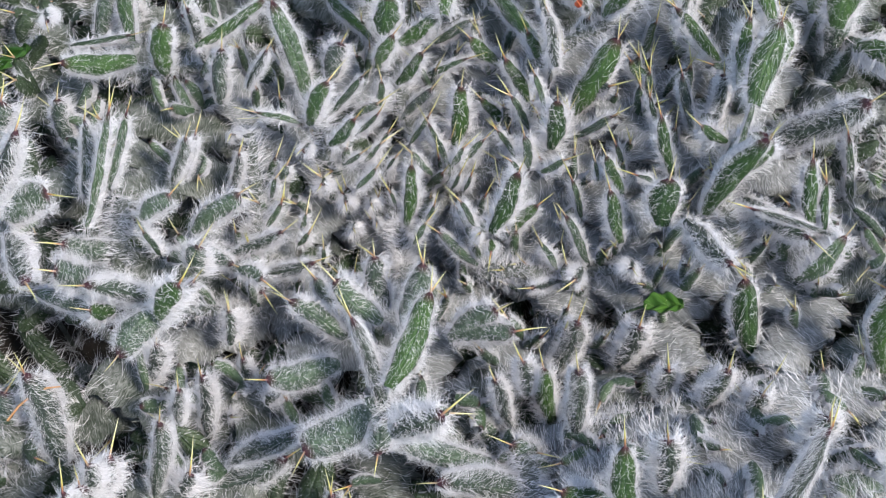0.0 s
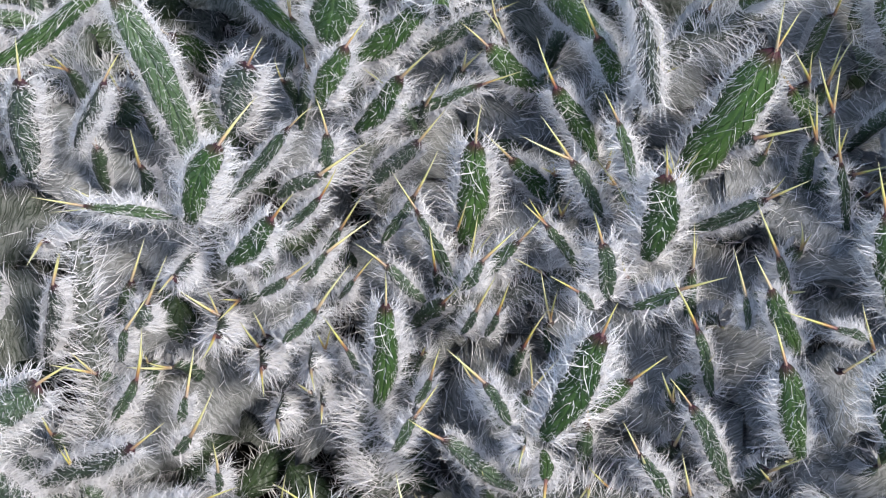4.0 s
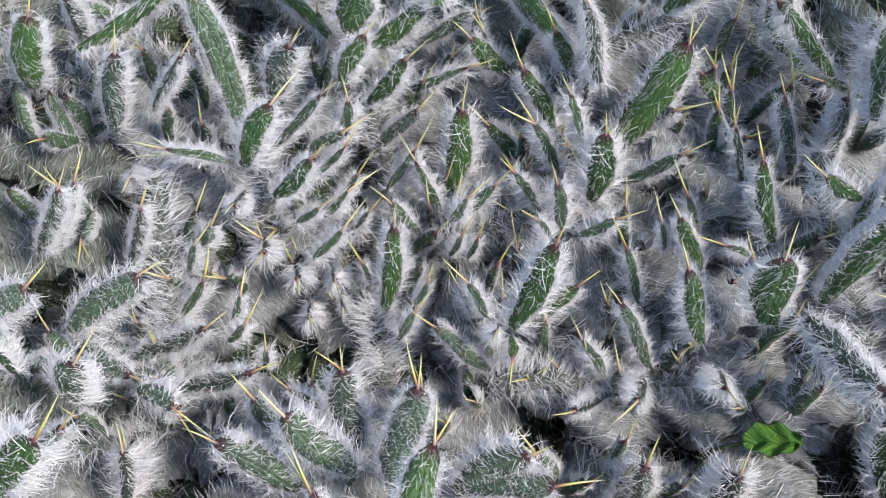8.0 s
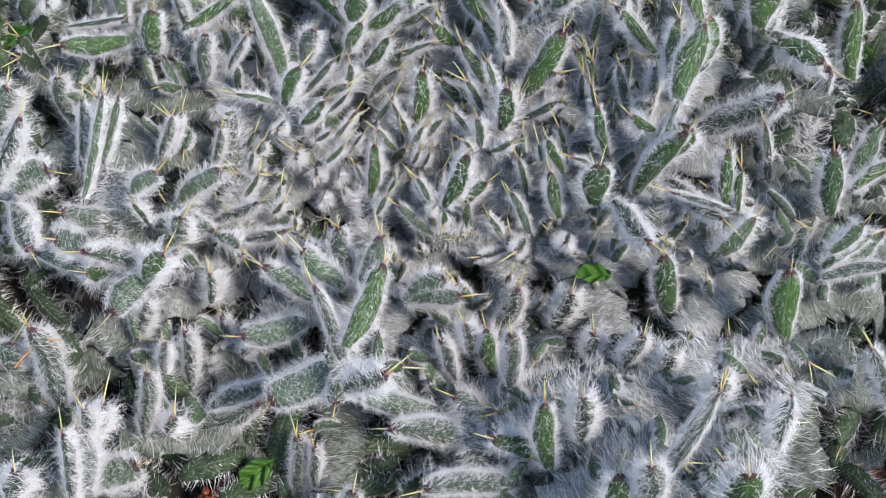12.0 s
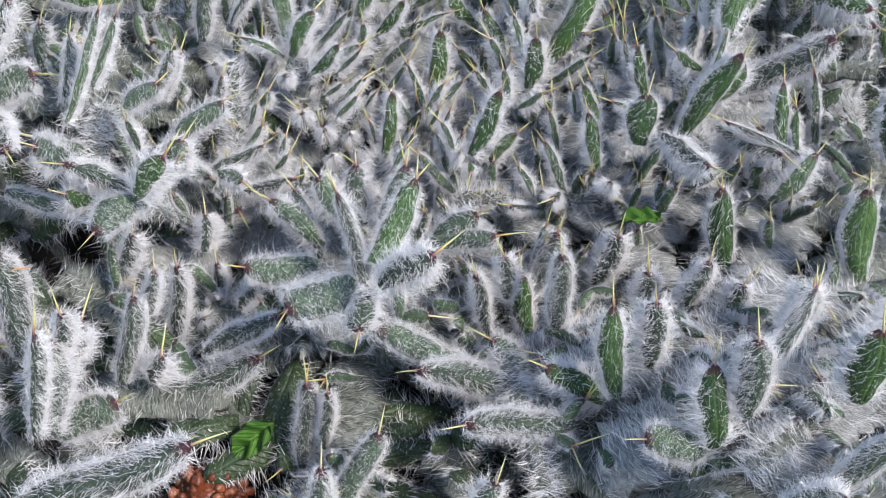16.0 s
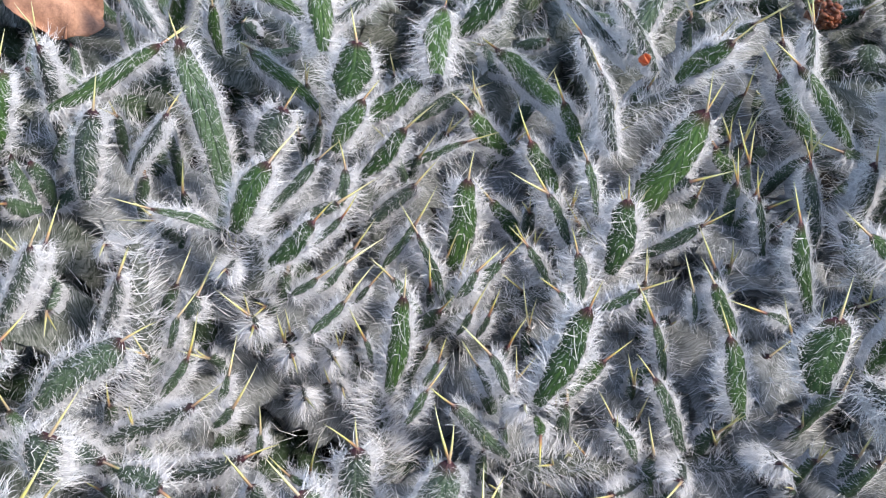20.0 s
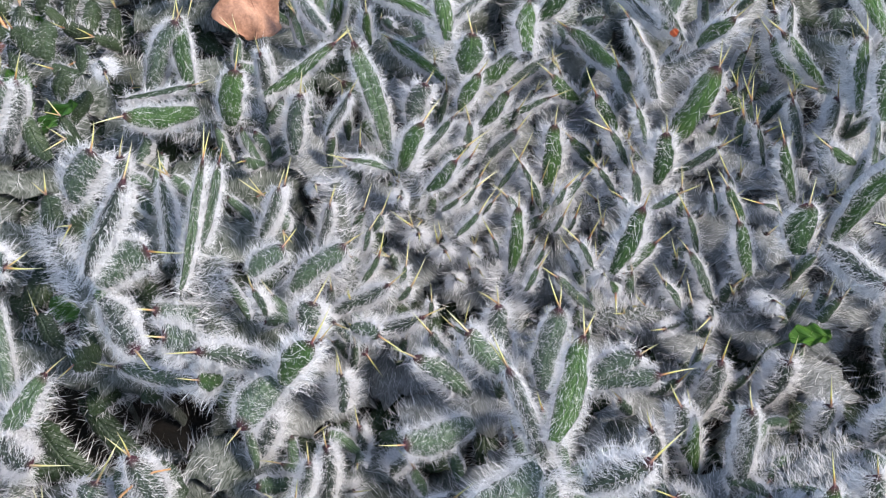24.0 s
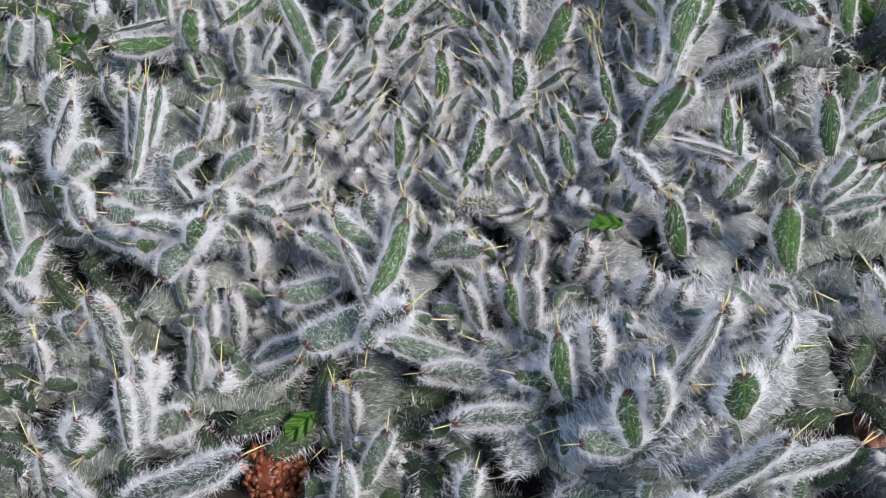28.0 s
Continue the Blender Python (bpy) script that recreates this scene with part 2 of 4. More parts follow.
class Blade:
    """One leaf lobe, LONG by WIDE, from its base at the origin to its tip on the y axis, the upper face towards z."""

    def __init__(self, seed, arch, fold, curl, blade, edge, under, over, hair, comb=0.3, joints=2, lift=0.2, reach=0.8, clump=2, bare=0.06, bald=0.96, thin=0.6, skirt=1.0, broad=1.0, size=1.0, crowd=1.0):
        rng = np.random.default_rng(seed)
        edge, under, over, hair = int(edge * crowd), int(under * crowd), int(over * crowd), hair / size  # wool keeps its true size on small and large lobes
        nu, nv = (10, 14) if joints > 1 else (6, 8)
        self.broad, skirt = broad, skirt / size**1.5
        self.span = WIDE * broad * 0.95 * math.sin(curl) / curl
        self.arch, self.fold, self.curl = arch, fold, curl
        self.wave = rng.uniform(0, 6.3, 4)
        u, v = np.meshgrid(np.linspace(-1, 1, nu + 1), np.linspace(0, 1, nv + 1))
        top = self.place(u.ravel(), v.ravel())
        low = top - np.stack([0 * u.ravel(), 0 * u.ravel(), 0.0006 * (1.02 - np.abs(u.ravel()) ** 4)], 1)
        verts = np.concatenate([top, low])
        half, faces, index = len(top), [], []
        for j in range(nv):
            for i in range(nu):
                a = j * (nu + 1) + i
                q = (a, a + 1, a + nu + 2, a + nu + 1)
                faces += [q, tuple(half + k for k in reversed(q))]
                index += [0, 1]
        rim = [j * (nu + 1) for j in range(nv + 1)] + [nv * (nu + 1) + i for i in range(1, nu + 1)] + [j * (nu + 1) + nu for j in range(nv - 1, -1, -1)]
        for a, b in zip(rim, rim[1:]):
            faces.append((a, b, half + b, half + a))
            index.append(1)
        uv = np.stack([(u.ravel() + 1) / 2, v.ravel()], 1)
        uv = np.concatenate([uv, uv])
        if skirt:  # matted wool that hangs from both margins
            rows = np.linspace(0, 0.9, 15)
            for s in (-1.0, 1.0):
                edge_at, inner = self.place(s * np.ones(15), rows), self.place(s * 0.8 * np.ones(15), rows)
                off = edge_at - inner
                off = off * np.array([1, 1, 0.3])
                off /= np.linalg.norm(off, axis=1, keepdims=True) + 1e-9
                first, ragged = len(verts), rng.uniform(0.6, 1.4, (15, 1)) * skirt * (1 - 0.6 * rows[:, None])
                for out, drop in ((-0.0002, 0.0004), (0.0014, 0.0010), (0.0022, 0.0034), (0.0020, 0.0072)):
                    verts = np.concatenate([verts, edge_at + off * out * ragged - np.array([0, 0, 1]) * drop * (0.5 + 0.5 * ragged)])
                uv = np.concatenate([uv, np.stack([np.repeat(np.arange(4) / 3, 15) * 0.25, np.tile(rows, 4)], 1)])
                for k in range(3):
                    for j in range(14):
                        a = first + 15 * k + j
                        faces.append((a, a + 1, a + 16, a + 15))
                        index.append(1)
        self.mesh = mesh_of("lobe", verts, faces, [blade, UNDER], index, uv)
        # wool: along the margins, below and thinly above
        eps = 0.02

        def along(u, v):
            a, b = self.place(u, np.minimum(v, 0.97)), self.place(u, np.minimum(v, 0.97) + eps)
            d = b - a
            return d / (np.linalg.norm(d, axis=1, keepdims=True) + 1e-9)

        def outward(u, v):
            s = np.sign(u)
            d = self.place(s * 1.0, v) - self.place(s * 0.8, v)
            return d / (np.linalg.norm(d, axis=1, keepdims=True) + 1e-9)

        def normal(u, v):
            across = self.place(np.minimum(u + 0.05, 1.0), v) - self.place(np.minimum(u + 0.05, 1.0) - 0.1, v)
            d = np.cross(across, along(u, v))
            return d / (np.linalg.norm(d, axis=1, keepdims=True) + 1e-9)

        def col(low, high, n):
            return rng.uniform(low, high, n)[:, None]

        # long fringe that stands off the margins
        v = rng.uniform(0, bald + 0.01, edge)
        u = np.where(rng.random(edge) < 0.5, -1, 1) * rng.uniform(0.72, 1.0, edge)
        roots = [self.place(u, v)]
        ways = [outward(u, v) + along(u, v) * rng.normal(0.12, 0.28, edge)[:, None] + normal(u, v) * rng.normal(0.15, 0.35, edge)[:, None]]
        lens = [rng.uniform(0.5, 1.15, edge) * hair * (1.0 - 0.45 * v)]
        # felt below
        v = rng.uniform(0, 0.95, under)
        u = rng.uniform(-1, 1, under)
        hang = rng.uniform(0, 1, (under, 1)) * skirt
        u = np.where(np.abs(u) < 0.35, u, np.sign(u)) if skirt else u
        roots.append(self.place(u, v) - normal(u, v) * 0.0005 + (outward(u + 1e-4, v) * 0.0018 * np.minimum(1, 3 * hang) - np.array([0, 0, 1]) * 0.0062 * hang) * (np.abs(u) == 1)[:, None])
        ways.append(outward(u + 1e-4, v) * np.abs(u)[:, None] * 1.2 + along(u, v) * col(-0.3, 0.5, under) - normal(u, v) * col(0.0, 0.6, under) + rng.normal(0, 0.25, (under, 3)))
        lens.append(rng.uniform(0.5, 1.1, under) * hair)
        # above: swept out from the midvein and back towards the base, close to the face
        v = bald * rng.random(over) ** 0.85
        u = np.where(rng.random(over) < 0.5, -1, 1) * rng.uniform(bare, 0.95, over)
        roots.append(self.place(u, v) + normal(u, v) * 0.0001)
        ways.append(outward(u, v) * col(0.7, 1.1, over) + along(u, v) * rng.normal(comb, 0.2, over)[:, None] + normal(u, v) * rng.uniform(0.4, 1.5, over)[:, None] * lift)
        lens.append(rng.uniform(0.4, 0.9, over) * hair * reach)
        root, way, length = np.concatenate(roots), np.concatenate(ways), np.concatenate(lens)
        self.wool = hairs("wool", root, way, length, np.where(np.arange(len(root)) < edge + under, 1.0, thin) * (0.000185 if joints > 1 else 0.00028) / size * rng.uniform(0.6, 1.3, len(root)), rng, kink=0.5, joints=joints, clump=clump if joints > 1 else 1)
        if joints == 1:
            bm = bmesh.new()
            bm.from_mesh(self.mesh)
            bm.from_mesh(self.wool)
            bm.faces.ensure_lookup_table()
            for k in range(len(self.mesh.polygons), len(bm.faces)):
                bm.faces[k].material_index = 2
            bm.to_mesh(self.mesh)
            bm.free()
            self.mesh.materials.append(WOOL)
            self.wool = None
        self.tip = Vector(self.place(np.zeros(1), np.ones(1))[0])
        d = self.tip - Vector(self.place(np.zeros(1), np.array([0.92]))[0])
        self.spine = Matrix.Translation(self.tip) @ d.to_track_quat("Y", "Z").to_matrix().to_4x4()

    def place(self, u, v):
        """The upper face at u (across, -1 to 1) and v (along, 0 to 1)."""
        end = np.sqrt(np.clip(1 - (np.clip(v - 0.52, 0, 1) / 0.482) ** 2.0, 0, 1))
        w = WIDE / 2 * self.broad * (0.05 + 0.95 * (0.42 + 0.58 * np.sin(np.pi / 2 * np.clip(v / 0.5, 0, 1))) * end)
        w = w * (1 + 0.06 * np.sin(9 * v + self.wave[0]) + 0.05 * np.sin(17 * v + self.wave[1]) * np.sign(u))
        roll = np.abs(u) * self.curl
        x = np.sign(u) * w * np.where(self.curl > 0.01, np.sin(roll) / max(self.curl, 1e-3), np.abs(u))
        z = w * (self.fold * np.abs(u) - (1 - np.cos(roll)) / max(self.curl, 1e-3))
        z = z + 0.0005 * np.sin(22 * v + self.wave[2] + 2 * np.abs(u)) * np.abs(u)
        arch = self.arch * LONG * 4 * v * (1 - v)
        x = x + 0.0012 * np.sin(3 * v + self.wave[3]) * v * (1 - v) * 4
        return np.stack([x, LONG * v + 0 * x, z + arch], -1)


def spine_mesh(bent, length, thick):
    verts, faces, sides, rings = [], [], 6, 6
    for k in range(rings):
        t = k / (rings - 1)
        r = thick * (1 - t) ** 0.8 + 0.00003
        for i in range(sides):
            a = 2 * math.pi * i / sides
            verts.append((r * math.cos(a) + bent * t * t, length * t - 0.0006, r * math.sin(a) + bent * 0.6 * t * t))
    for k in range(rings - 1):
        for i in range(sides):
            j = (i + 1) % sides
            faces.append((k * sides + i, k * sides + j, (k + 1) * sides + j, (k + 1) * sides + i))
    return mesh_of("spine", verts, faces, [SPINE])


SPINES = [spine_mesh(b, n, t) for b, n, t in ((0.0, 0.014, 0.00050), (0.0010, 0.012, 0.00046), (-0.0011, 0.017, 0.00054), (0.0005, 0.010, 0.00042))]
ARCH = (0.03, 0.11, -0.07, 0.05, 0.15, -0.04)
SIZES = {"small": (0.55, 0.5), "middle": (1.0, 1.0), "large": (1.75, 1.7)}
KINDS = {}
for span, (size, crowd) in SIZES.items():
    for i, a in enumerate(ARCH):
        KINDS.setdefault(("e", span), []).append(Blade(11 + i, a, 0.45, 1.4, BLADE_MID, 330, 200, 220, 0.0104, -0.9, 3, 0.18, 0.8, 2, 0.04, thin=0.75, skirt=0.55, size=size, crowd=crowd))
        KINDS.setdefault(("g", span), []).append(Blade(21 + i, a, 0.1, 1.3, BLADE_GREEN, 330, 200, 180, 0.0102, -1.2, 3, 0.10, 0.85, 2, 0.04, thin=0.7, skirt=0.55, size=size, crowd=crowd))
        KINDS.setdefault(("r", span), []).append(Blade(81 + i, a, 0.05, 1.2, BLADE_GREEN, 330, 160, 220, 0.0098, -1.0, 3, 0.10, 0.8, 2, 0.04, thin=0.7, skirt=0.25, broad=1.8, size=size, crowd=crowd))
        KINDS.setdefault(("d", span), []).append(Blade(31 + i, a, -0.1, 1.4, BLADE, 290, 110, 420, 0.0092, -0.8, 3, 0.20, 0.9, 2, 0.05, thin=0.8, skirt=0.4, size=size, crowd=crowd))
        KINDS.setdefault(("w", span), []).append(Blade(41 + i, a, -0.35, 1.2, BLADE_DARK, 370, 130, 480, 0.0104, -0.8, 3, 0.32, 1.0, 2, 0.03, 0.97, 0.85, 0.6, size=size, crowd=crowd))
        KINDS.setdefault(("p", span), []).append(Blade(61 + i, a, -0.35, 1.3, BLADE_DARK, 360, 60, 360, 0.0112, -0.2, 3, 0.9, 0.9, 2, 0.1, 0.94, 0.95, 0, size=size, crowd=crowd))
        if span == "middle":
            KINDS.setdefault(("f", span), []).append(Blade(51 + i, a, -0.2, 1.3, BLADE_MID, 170, 50, 190, 0.0095, -0.5, 1, 0.4, skirt=0.3))
            KINDS.setdefault(("o", span), []).append(Blade(71 + i, a, -0.05, 1.2, BLADE_OLD_SHADED, 100, 20, 70, 0.0085, -0.6, 1, 0.2, skirt=0))
SLIM = {"e": 0.62, "g": 0.90, "r": 0.92, "d": 0.88, "w": 0.74, "p": 0.50, "f": 0.7, "o": 1.2}
SLIM["y"] = 0.75
TOWARDS = Vector((0.0, -0.5, 0.86))  # the side of the mound to which most upper faces turn
pick = random.Random(5)


TIPS = []


def midrib_mesh(p0, p1, foot, wide, seed, tufts, felt):
    """A flattened, felted midrib that rises from its foot to p0 and runs on to p1, with its wool."""
    rng = np.random.default_rng(seed)
    p0, p1, foot = (np.array(p, float) for p in (p0, p1, foot))
    mid, n, sides = p0 * 0.65 + p1 * 0.35, 18, 10
    t = np.linspace(0, 1, n)[:, None]
    line = np.stack([np.interp(t[:, 0], (0, 0.22, 0.6, 1), k) for k in zip(foot, p0, mid, p1)], 1)
    line[1:-1] = (line[:-2] + 2 * line[1:-1] + line[2:]) / 4
    line[:, 2] += 0.002 * np.sin(9 * t[:, 0] + seed)
    ahead = np.gradient(line, axis=0)
    ahead /= np.linalg.norm(ahead, axis=1, keepdims=True)
    side = np.cross(ahead, (0, 0, 1))
    side /= np.linalg.norm(side, axis=1, keepdims=True) + 1e-9
    over = np.cross(side, ahead)
    verts, faces, out = [], [], []
    for k in range(n):
        w = wide * (1.1 - 0.6 * k / n) * min(1, 0.2 + 0.8 * (k / 5) ** 2) / 2
        for i in range(sides):
            a = 2 * math.pi * i / sides
            d = side[k] * math.cos(a) * w * (1 + 0.22 * math.sin(k * 1.7 + seed + 2 * i) + 0.12 * math.sin(k * 3.9 + i)) + over[k] * math.sin(a) * min(w * 0.3, 0.0016) - over[k] * 0.25 * w * math.cos(a) ** 2
            verts.append(line[k] + d)
            out.append(d / np.linalg.norm(d))
    for k in range(n - 1):
        for i in range(sides):
            j = (i + 1) % sides
            faces.append((k * sides + i, k * sides + j, (k + 1) * sides + j, (k + 1) * sides + i))
    verts, out = np.array(verts), np.array(out)
    pick_at = rng.integers(0, len(verts), tufts)
    way = out[pick_at] + ahead[pick_at // sides] * rng.uniform(-0.2, 0.8, (tufts, 1)) + rng.normal(0, 0.2, (tufts, 3)) + np.array([0, 0, 0.45])
    root = line[pick_at // sides] + (verts[pick_at] - line[pick_at // sides]) * rng.uniform(0.05, 1.0, (tufts, 1)) + rng.normal(0, 0.0016, (tufts, 3))
    wool = hairs("wool", root, way, rng.uniform(0.006, 0.013, tufts), rng.uniform(0.00016, 0.00028, tufts), rng, kink=0.55, joints=2, clump=2)
    uv = np.stack([np.tile(np.arange(sides) / sides, n), np.repeat(np.arange(n) / n, sides)], 1)
    return mesh_of("midrib", verts, faces, [felt], None, uv), wool


def leaf(label, x0, y0, z0, x1, y1, z1, wide=11, group="leaves of the thistle", tufts=900, name="thistle_leaf", felt=None):
    """A pinnate thistle leaf: an Empty at the foot of its midrib, which runs from 0 to 1, in millimetres."""
    ob = tagged(new(name), label, "leaf", group)
    p0, p1 = Vector((x0, y0, z0 - 15)) / 1000, Vector((x1, y1, z1 - 15)) / 1000
    foot = p0 + (p0 - p1).normalized() * 0.018
    foot.z = GROUND + 0.004
    ob.matrix_basis = Matrix.Translation(foot)
    rib, wool = midrib_mesh(p0 - foot, p1 - foot, foot - foot, wide / 1000, len(bpy.data.meshes), tufts, felt or RIB)
    stem = part("midrib", rib, ob, "pale felted midrib")
    part("wool", wool, stem)
    return ob


def lobe(whole, tx, ty, tz, bx, by, bz, wide, kind="e", roll=0, arch=0, spikes=1):
    """One lobe of a leaf from its base b to its tip t, all in millimetres; arch: 0 straight, 1 bowed out, 2 bowed in."""
    tip, base = Vector((tx, ty, tz)) / 1000, Vector((bx, by, bz)) / 1000
    TIPS.append(tip)
    base = base + (base - tip) * 0.08
    y = tip - base
    long = y.length
    y.normalize()
    x = y.cross(TOWARDS)
    if x.length < 0.05:
        x = Vector((1, 0, 0))
    x.normalize()
    z = x.cross(y)
    if kind == "g" and wide > 12.5:
        kind = "r"
    turn = Matrix((x, y, z)).transposed().to_4x4() @ pose(0, 0, 0, 0, roll, 0)
    wide, span = wide * SLIM[kind], "middle"
    if kind in "egrdwp":
        mean = math.sqrt(wide / 1000 / (WIDE * (1.8 if kind == "r" else 1) * 0.7) * long / LONG)
        span = "small" if mean < 0.74 else "large" if mean > 1.32 else "middle"
    blade = KINDS["f" if kind == "y" else kind, span][arch + 3 * pick.randint(0, 1)]
    sx, sy = wide / 1000 / blade.span, long / LONG
    size = Vector((sx, sy, (sx + min(sy, 1.4)) / 2))
    ob = part("lobe", blade.mesh, whole, "", whole.matrix_basis.inverted() @ Matrix.Translation(base) @ turn @ Matrix.Diagonal((*size, 1)))
    if blade.wool:
        part("wool", blade.wool, ob)
    back = Matrix.Diagonal((1 / size.x, 1 / size.y, 1 / size.z, 1))
    for k in range(spikes if kind not in "fo" or pick.random() < 0.35 else 0):
        lean = pose(0, 0, 0, pick.uniform(-8, 8) + 14 * k, pick.uniform(0, 360), pick.uniform(-8, 8) + (22 if k else 0))
        part("spine", pick.choice(SPINES), ob, "", blade.spine @ back @ lean)
    return ob


# ---- the measured leaves of the thistle: one leaf after another, in millimetres ----

w = leaf("thickly white-woolled thistle leaf with yellow spine tips", -200, -163, -10, -203, -165, -86)
lobe(w, -224, -145, -30, -225, -161, -52, 12.6, "w", 0, 0, 2)
lobe(w, -143, -165, -70, -190, -168, -88, 11.2, "w", 0, 0, 1)
lobe(w, -184, -141, 20, -189, -152, 7, 16.9, "w", 0, 0, 1)

w = leaf("grey-green woolly thistle leaf with dark spiny lobes", -44, -116, -52, -79, -181, -50)
lobe(w, -105, -172, -55, -90, -171, -67, 9.6, "w", 0, 0, 1)
lobe(w, -57, -104, -28, -58, -126, -61, 12.3, "w", 0, 0, 2)
lobe(w, -47, -110, -26, -48, -123, -50, 8.1, "w", 0, 0, 1)
lobe(w, -46, -154, -13, -48, -179, -45, 13.8, "w", 0, 1, 1)
lobe(w, -23, -135, -16, -37, -154, -45, 11.7, "d", 0, 0, 1)

w = leaf("thickly white-woolled thistle leaf with yellow spine tips", 177, -120, 22, 120, -167, 41)
lobe(w, 152, -150, 94, 154, -158, 62, 17.0, "g", 0, 0, 1)
lobe(w, 133, -211, 81, 116, -209, 55, 16.0, "d", 0, 0, 1)
lobe(w, 152, -98, 51, 125, -139, 51, 10.1, "w", 0, 0, 2)
lobe(w, 187, -96, 45, 178, -120, 51, 11.3, "w", 0, 0, 1)
lobe(w, 158, -121, 20, 173, -129, -2, 8.6, "d", 0, 0, 1)
lobe(w, 168, -182, 99, 136, -196, 63, 11.9, "w", 0, 0, 1)
lobe(w, 208, -169, 55, 168, -187, 70, 12.9, "w", 0, 0, 2)
lobe(w, 236, -62, 22, 250, -84, 0, 9.8, "w", 0, 0, 2)
lobe(w, 66, -177, -28, 116, -150, -18, 18.4, "d", 0, 0, 1)
lobe(w, 115, -142, 74, 117, -155, 44, 16.7, "w", 0, 0, 1)
lobe(w, 196, -25, 32, 201, -44, -7, 16.1, "g", 0, 0, 1)
lobe(w, 80, -159, 29, 108, -155, 22, 14.7, "d", 0, 0, 1)
lobe(w, 157, -87, 36, 154, -94, 10, 14.5, "w", 0, 0, 1)
lobe(w, 163, -112, 3, 190, -99, 4, 20.5, "d", 0, 0, 1)
lobe(w, 104, -140, 54, 107, -159, 29, 12.2, "g", 0, 1, 1)

w = leaf("thickly white-woolled thistle leaf with yellow spine tips", -151, -127, -37, -170, -121, 12)
lobe(w, -160, -125, 33, -162, -148, -2, 9.0, "w", 0, 0, 1)
lobe(w, -154, -111, 27, -156, -120, 7, 10.9, "w", 0, 0, 1)
lobe(w, -135, -127, -13, -159, -134, -28, 17.6, "d", 0, 0, 1)
lobe(w, -96, -157, 7, -157, -177, -6, 20.4, "w", 0, 0, 1)
lobe(w, -122, -98, -20, -126, -104, -32, 10.4, "w", 0, 1, 1)
lobe(w, -151, -101, 9, -160, -115, -10, 13.4, "w", 0, 1, 1)
lobe(w, -159, -117, 17, -158, -142, -11, 18.2, "w", 0, 1, 1)

w = leaf("grey-green woolly thistle leaf with dark spiny lobes", 32, -81, -10, 48, -156, -7)
lobe(w, -27, -83, -13, 17, -86, -35, 13.3, "d", 0, 0, 1)
lobe(w, -8, -100, -20, 41, -97, -35, 17.3, "w", 0, 1, 1)
lobe(w, 13, -136, -5, 58, -128, -14, 15.7, "w", 0, 0, 1)
lobe(w, 12, -65, -38, 26, -71, -55, 10.9, "d", 0, 0, 1)
lobe(w, 26, -80, -22, 50, -87, -44, 11.8, "d", 0, 0, 1)
lobe(w, 47, -110, 2, 73, -114, -15, 11.0, "g", 0, 0, 1)
lobe(w, 18, -53, -9, 26, -64, -37, 9.5, "w", 0, 0, 1)
lobe(w, 55, -58, 15, 57, -75, -19, 13.3, "w", 0, 0, 1)
lobe(w, 89, -99, 37, 91, -111, 9, 13.8, "w", 0, 0, 1)
lobe(w, 26, -161, -7, 19, -174, -30, 10.5, "d", 0, 0, 1)
lobe(w, 71, -102, 37, 75, -125, 9, 11.1, "g", 0, 0, 1)

w = leaf("thickly white-woolled thistle leaf with yellow spine tips", -182, -48, -62, -232, -95, -33)
lobe(w, -240, -74, -28, -238, -88, -41, 5.4, "w", 0, 0, 2)
lobe(w, -221, -55, -30, -225, -66, -45, 15.6, "d", 0, 1, 1)
lobe(w, -202, -57, -2, -192, -86, -38, 19.3, "w", 0, 0, 2)

w = leaf("narrow silvery-haired thistle leaf with folded spiny lobes", -116, -38, -53, -145, -100, -41)
lobe(w, -115, -12, -22, -115, -24, -35, 8.3, "w", 0, 0, 1)
lobe(w, -134, -81, 1, -141, -102, -33, 12.4, "w", 0, 0, 1)
lobe(w, -129, -63, -4, -132, -71, -25, 8.5, "w", 0, 1, 1)
lobe(w, -122, -51, -15, -123, -69, -49, 10.3, "w", 0, 0, 1)
lobe(w, -145, -36, -11, -154, -46, -36, 11.7, "w", 0, 0, 1)
lobe(w, -108, -32, -35, -107, -41, -59, 8.5, "w", 0, 1, 1)
lobe(w, -71, -81, -9, -103, -88, -29, 12.9, "w", 0, 1, 1)
lobe(w, -82, -80, -45, -132, -95, -64, 18.5, "w", 0, 0, 1)
lobe(w, -111, -61, -42, -115, -51, -62, 7.2, "p", 0, 1, 1)

w = leaf("thickly white-woolled thistle leaf with yellow spine tips", 60, -72, -12, 133, -54, -4)
lobe(w, 88, -22, -12, 81, -30, -41, 14.5, "w", 0, 0, 1)
lobe(w, 100, -46, -10, 100, -53, -29, 12.0, "w", 0, 0, 1)
lobe(w, 138, -65, 8, 132, -70, -16, 12.7, "w", 0, 0, 1)
lobe(w, 123, -55, 11, 117, -62, -16, 11.6, "w", 0, 1, 1)
lobe(w, 136, -7, 9, 145, -27, -29, 13.5, "g", 0, 0, 2)
lobe(w, 59, -17, -18, 50, -31, -47, 15.4, "w", 0, 0, 1)

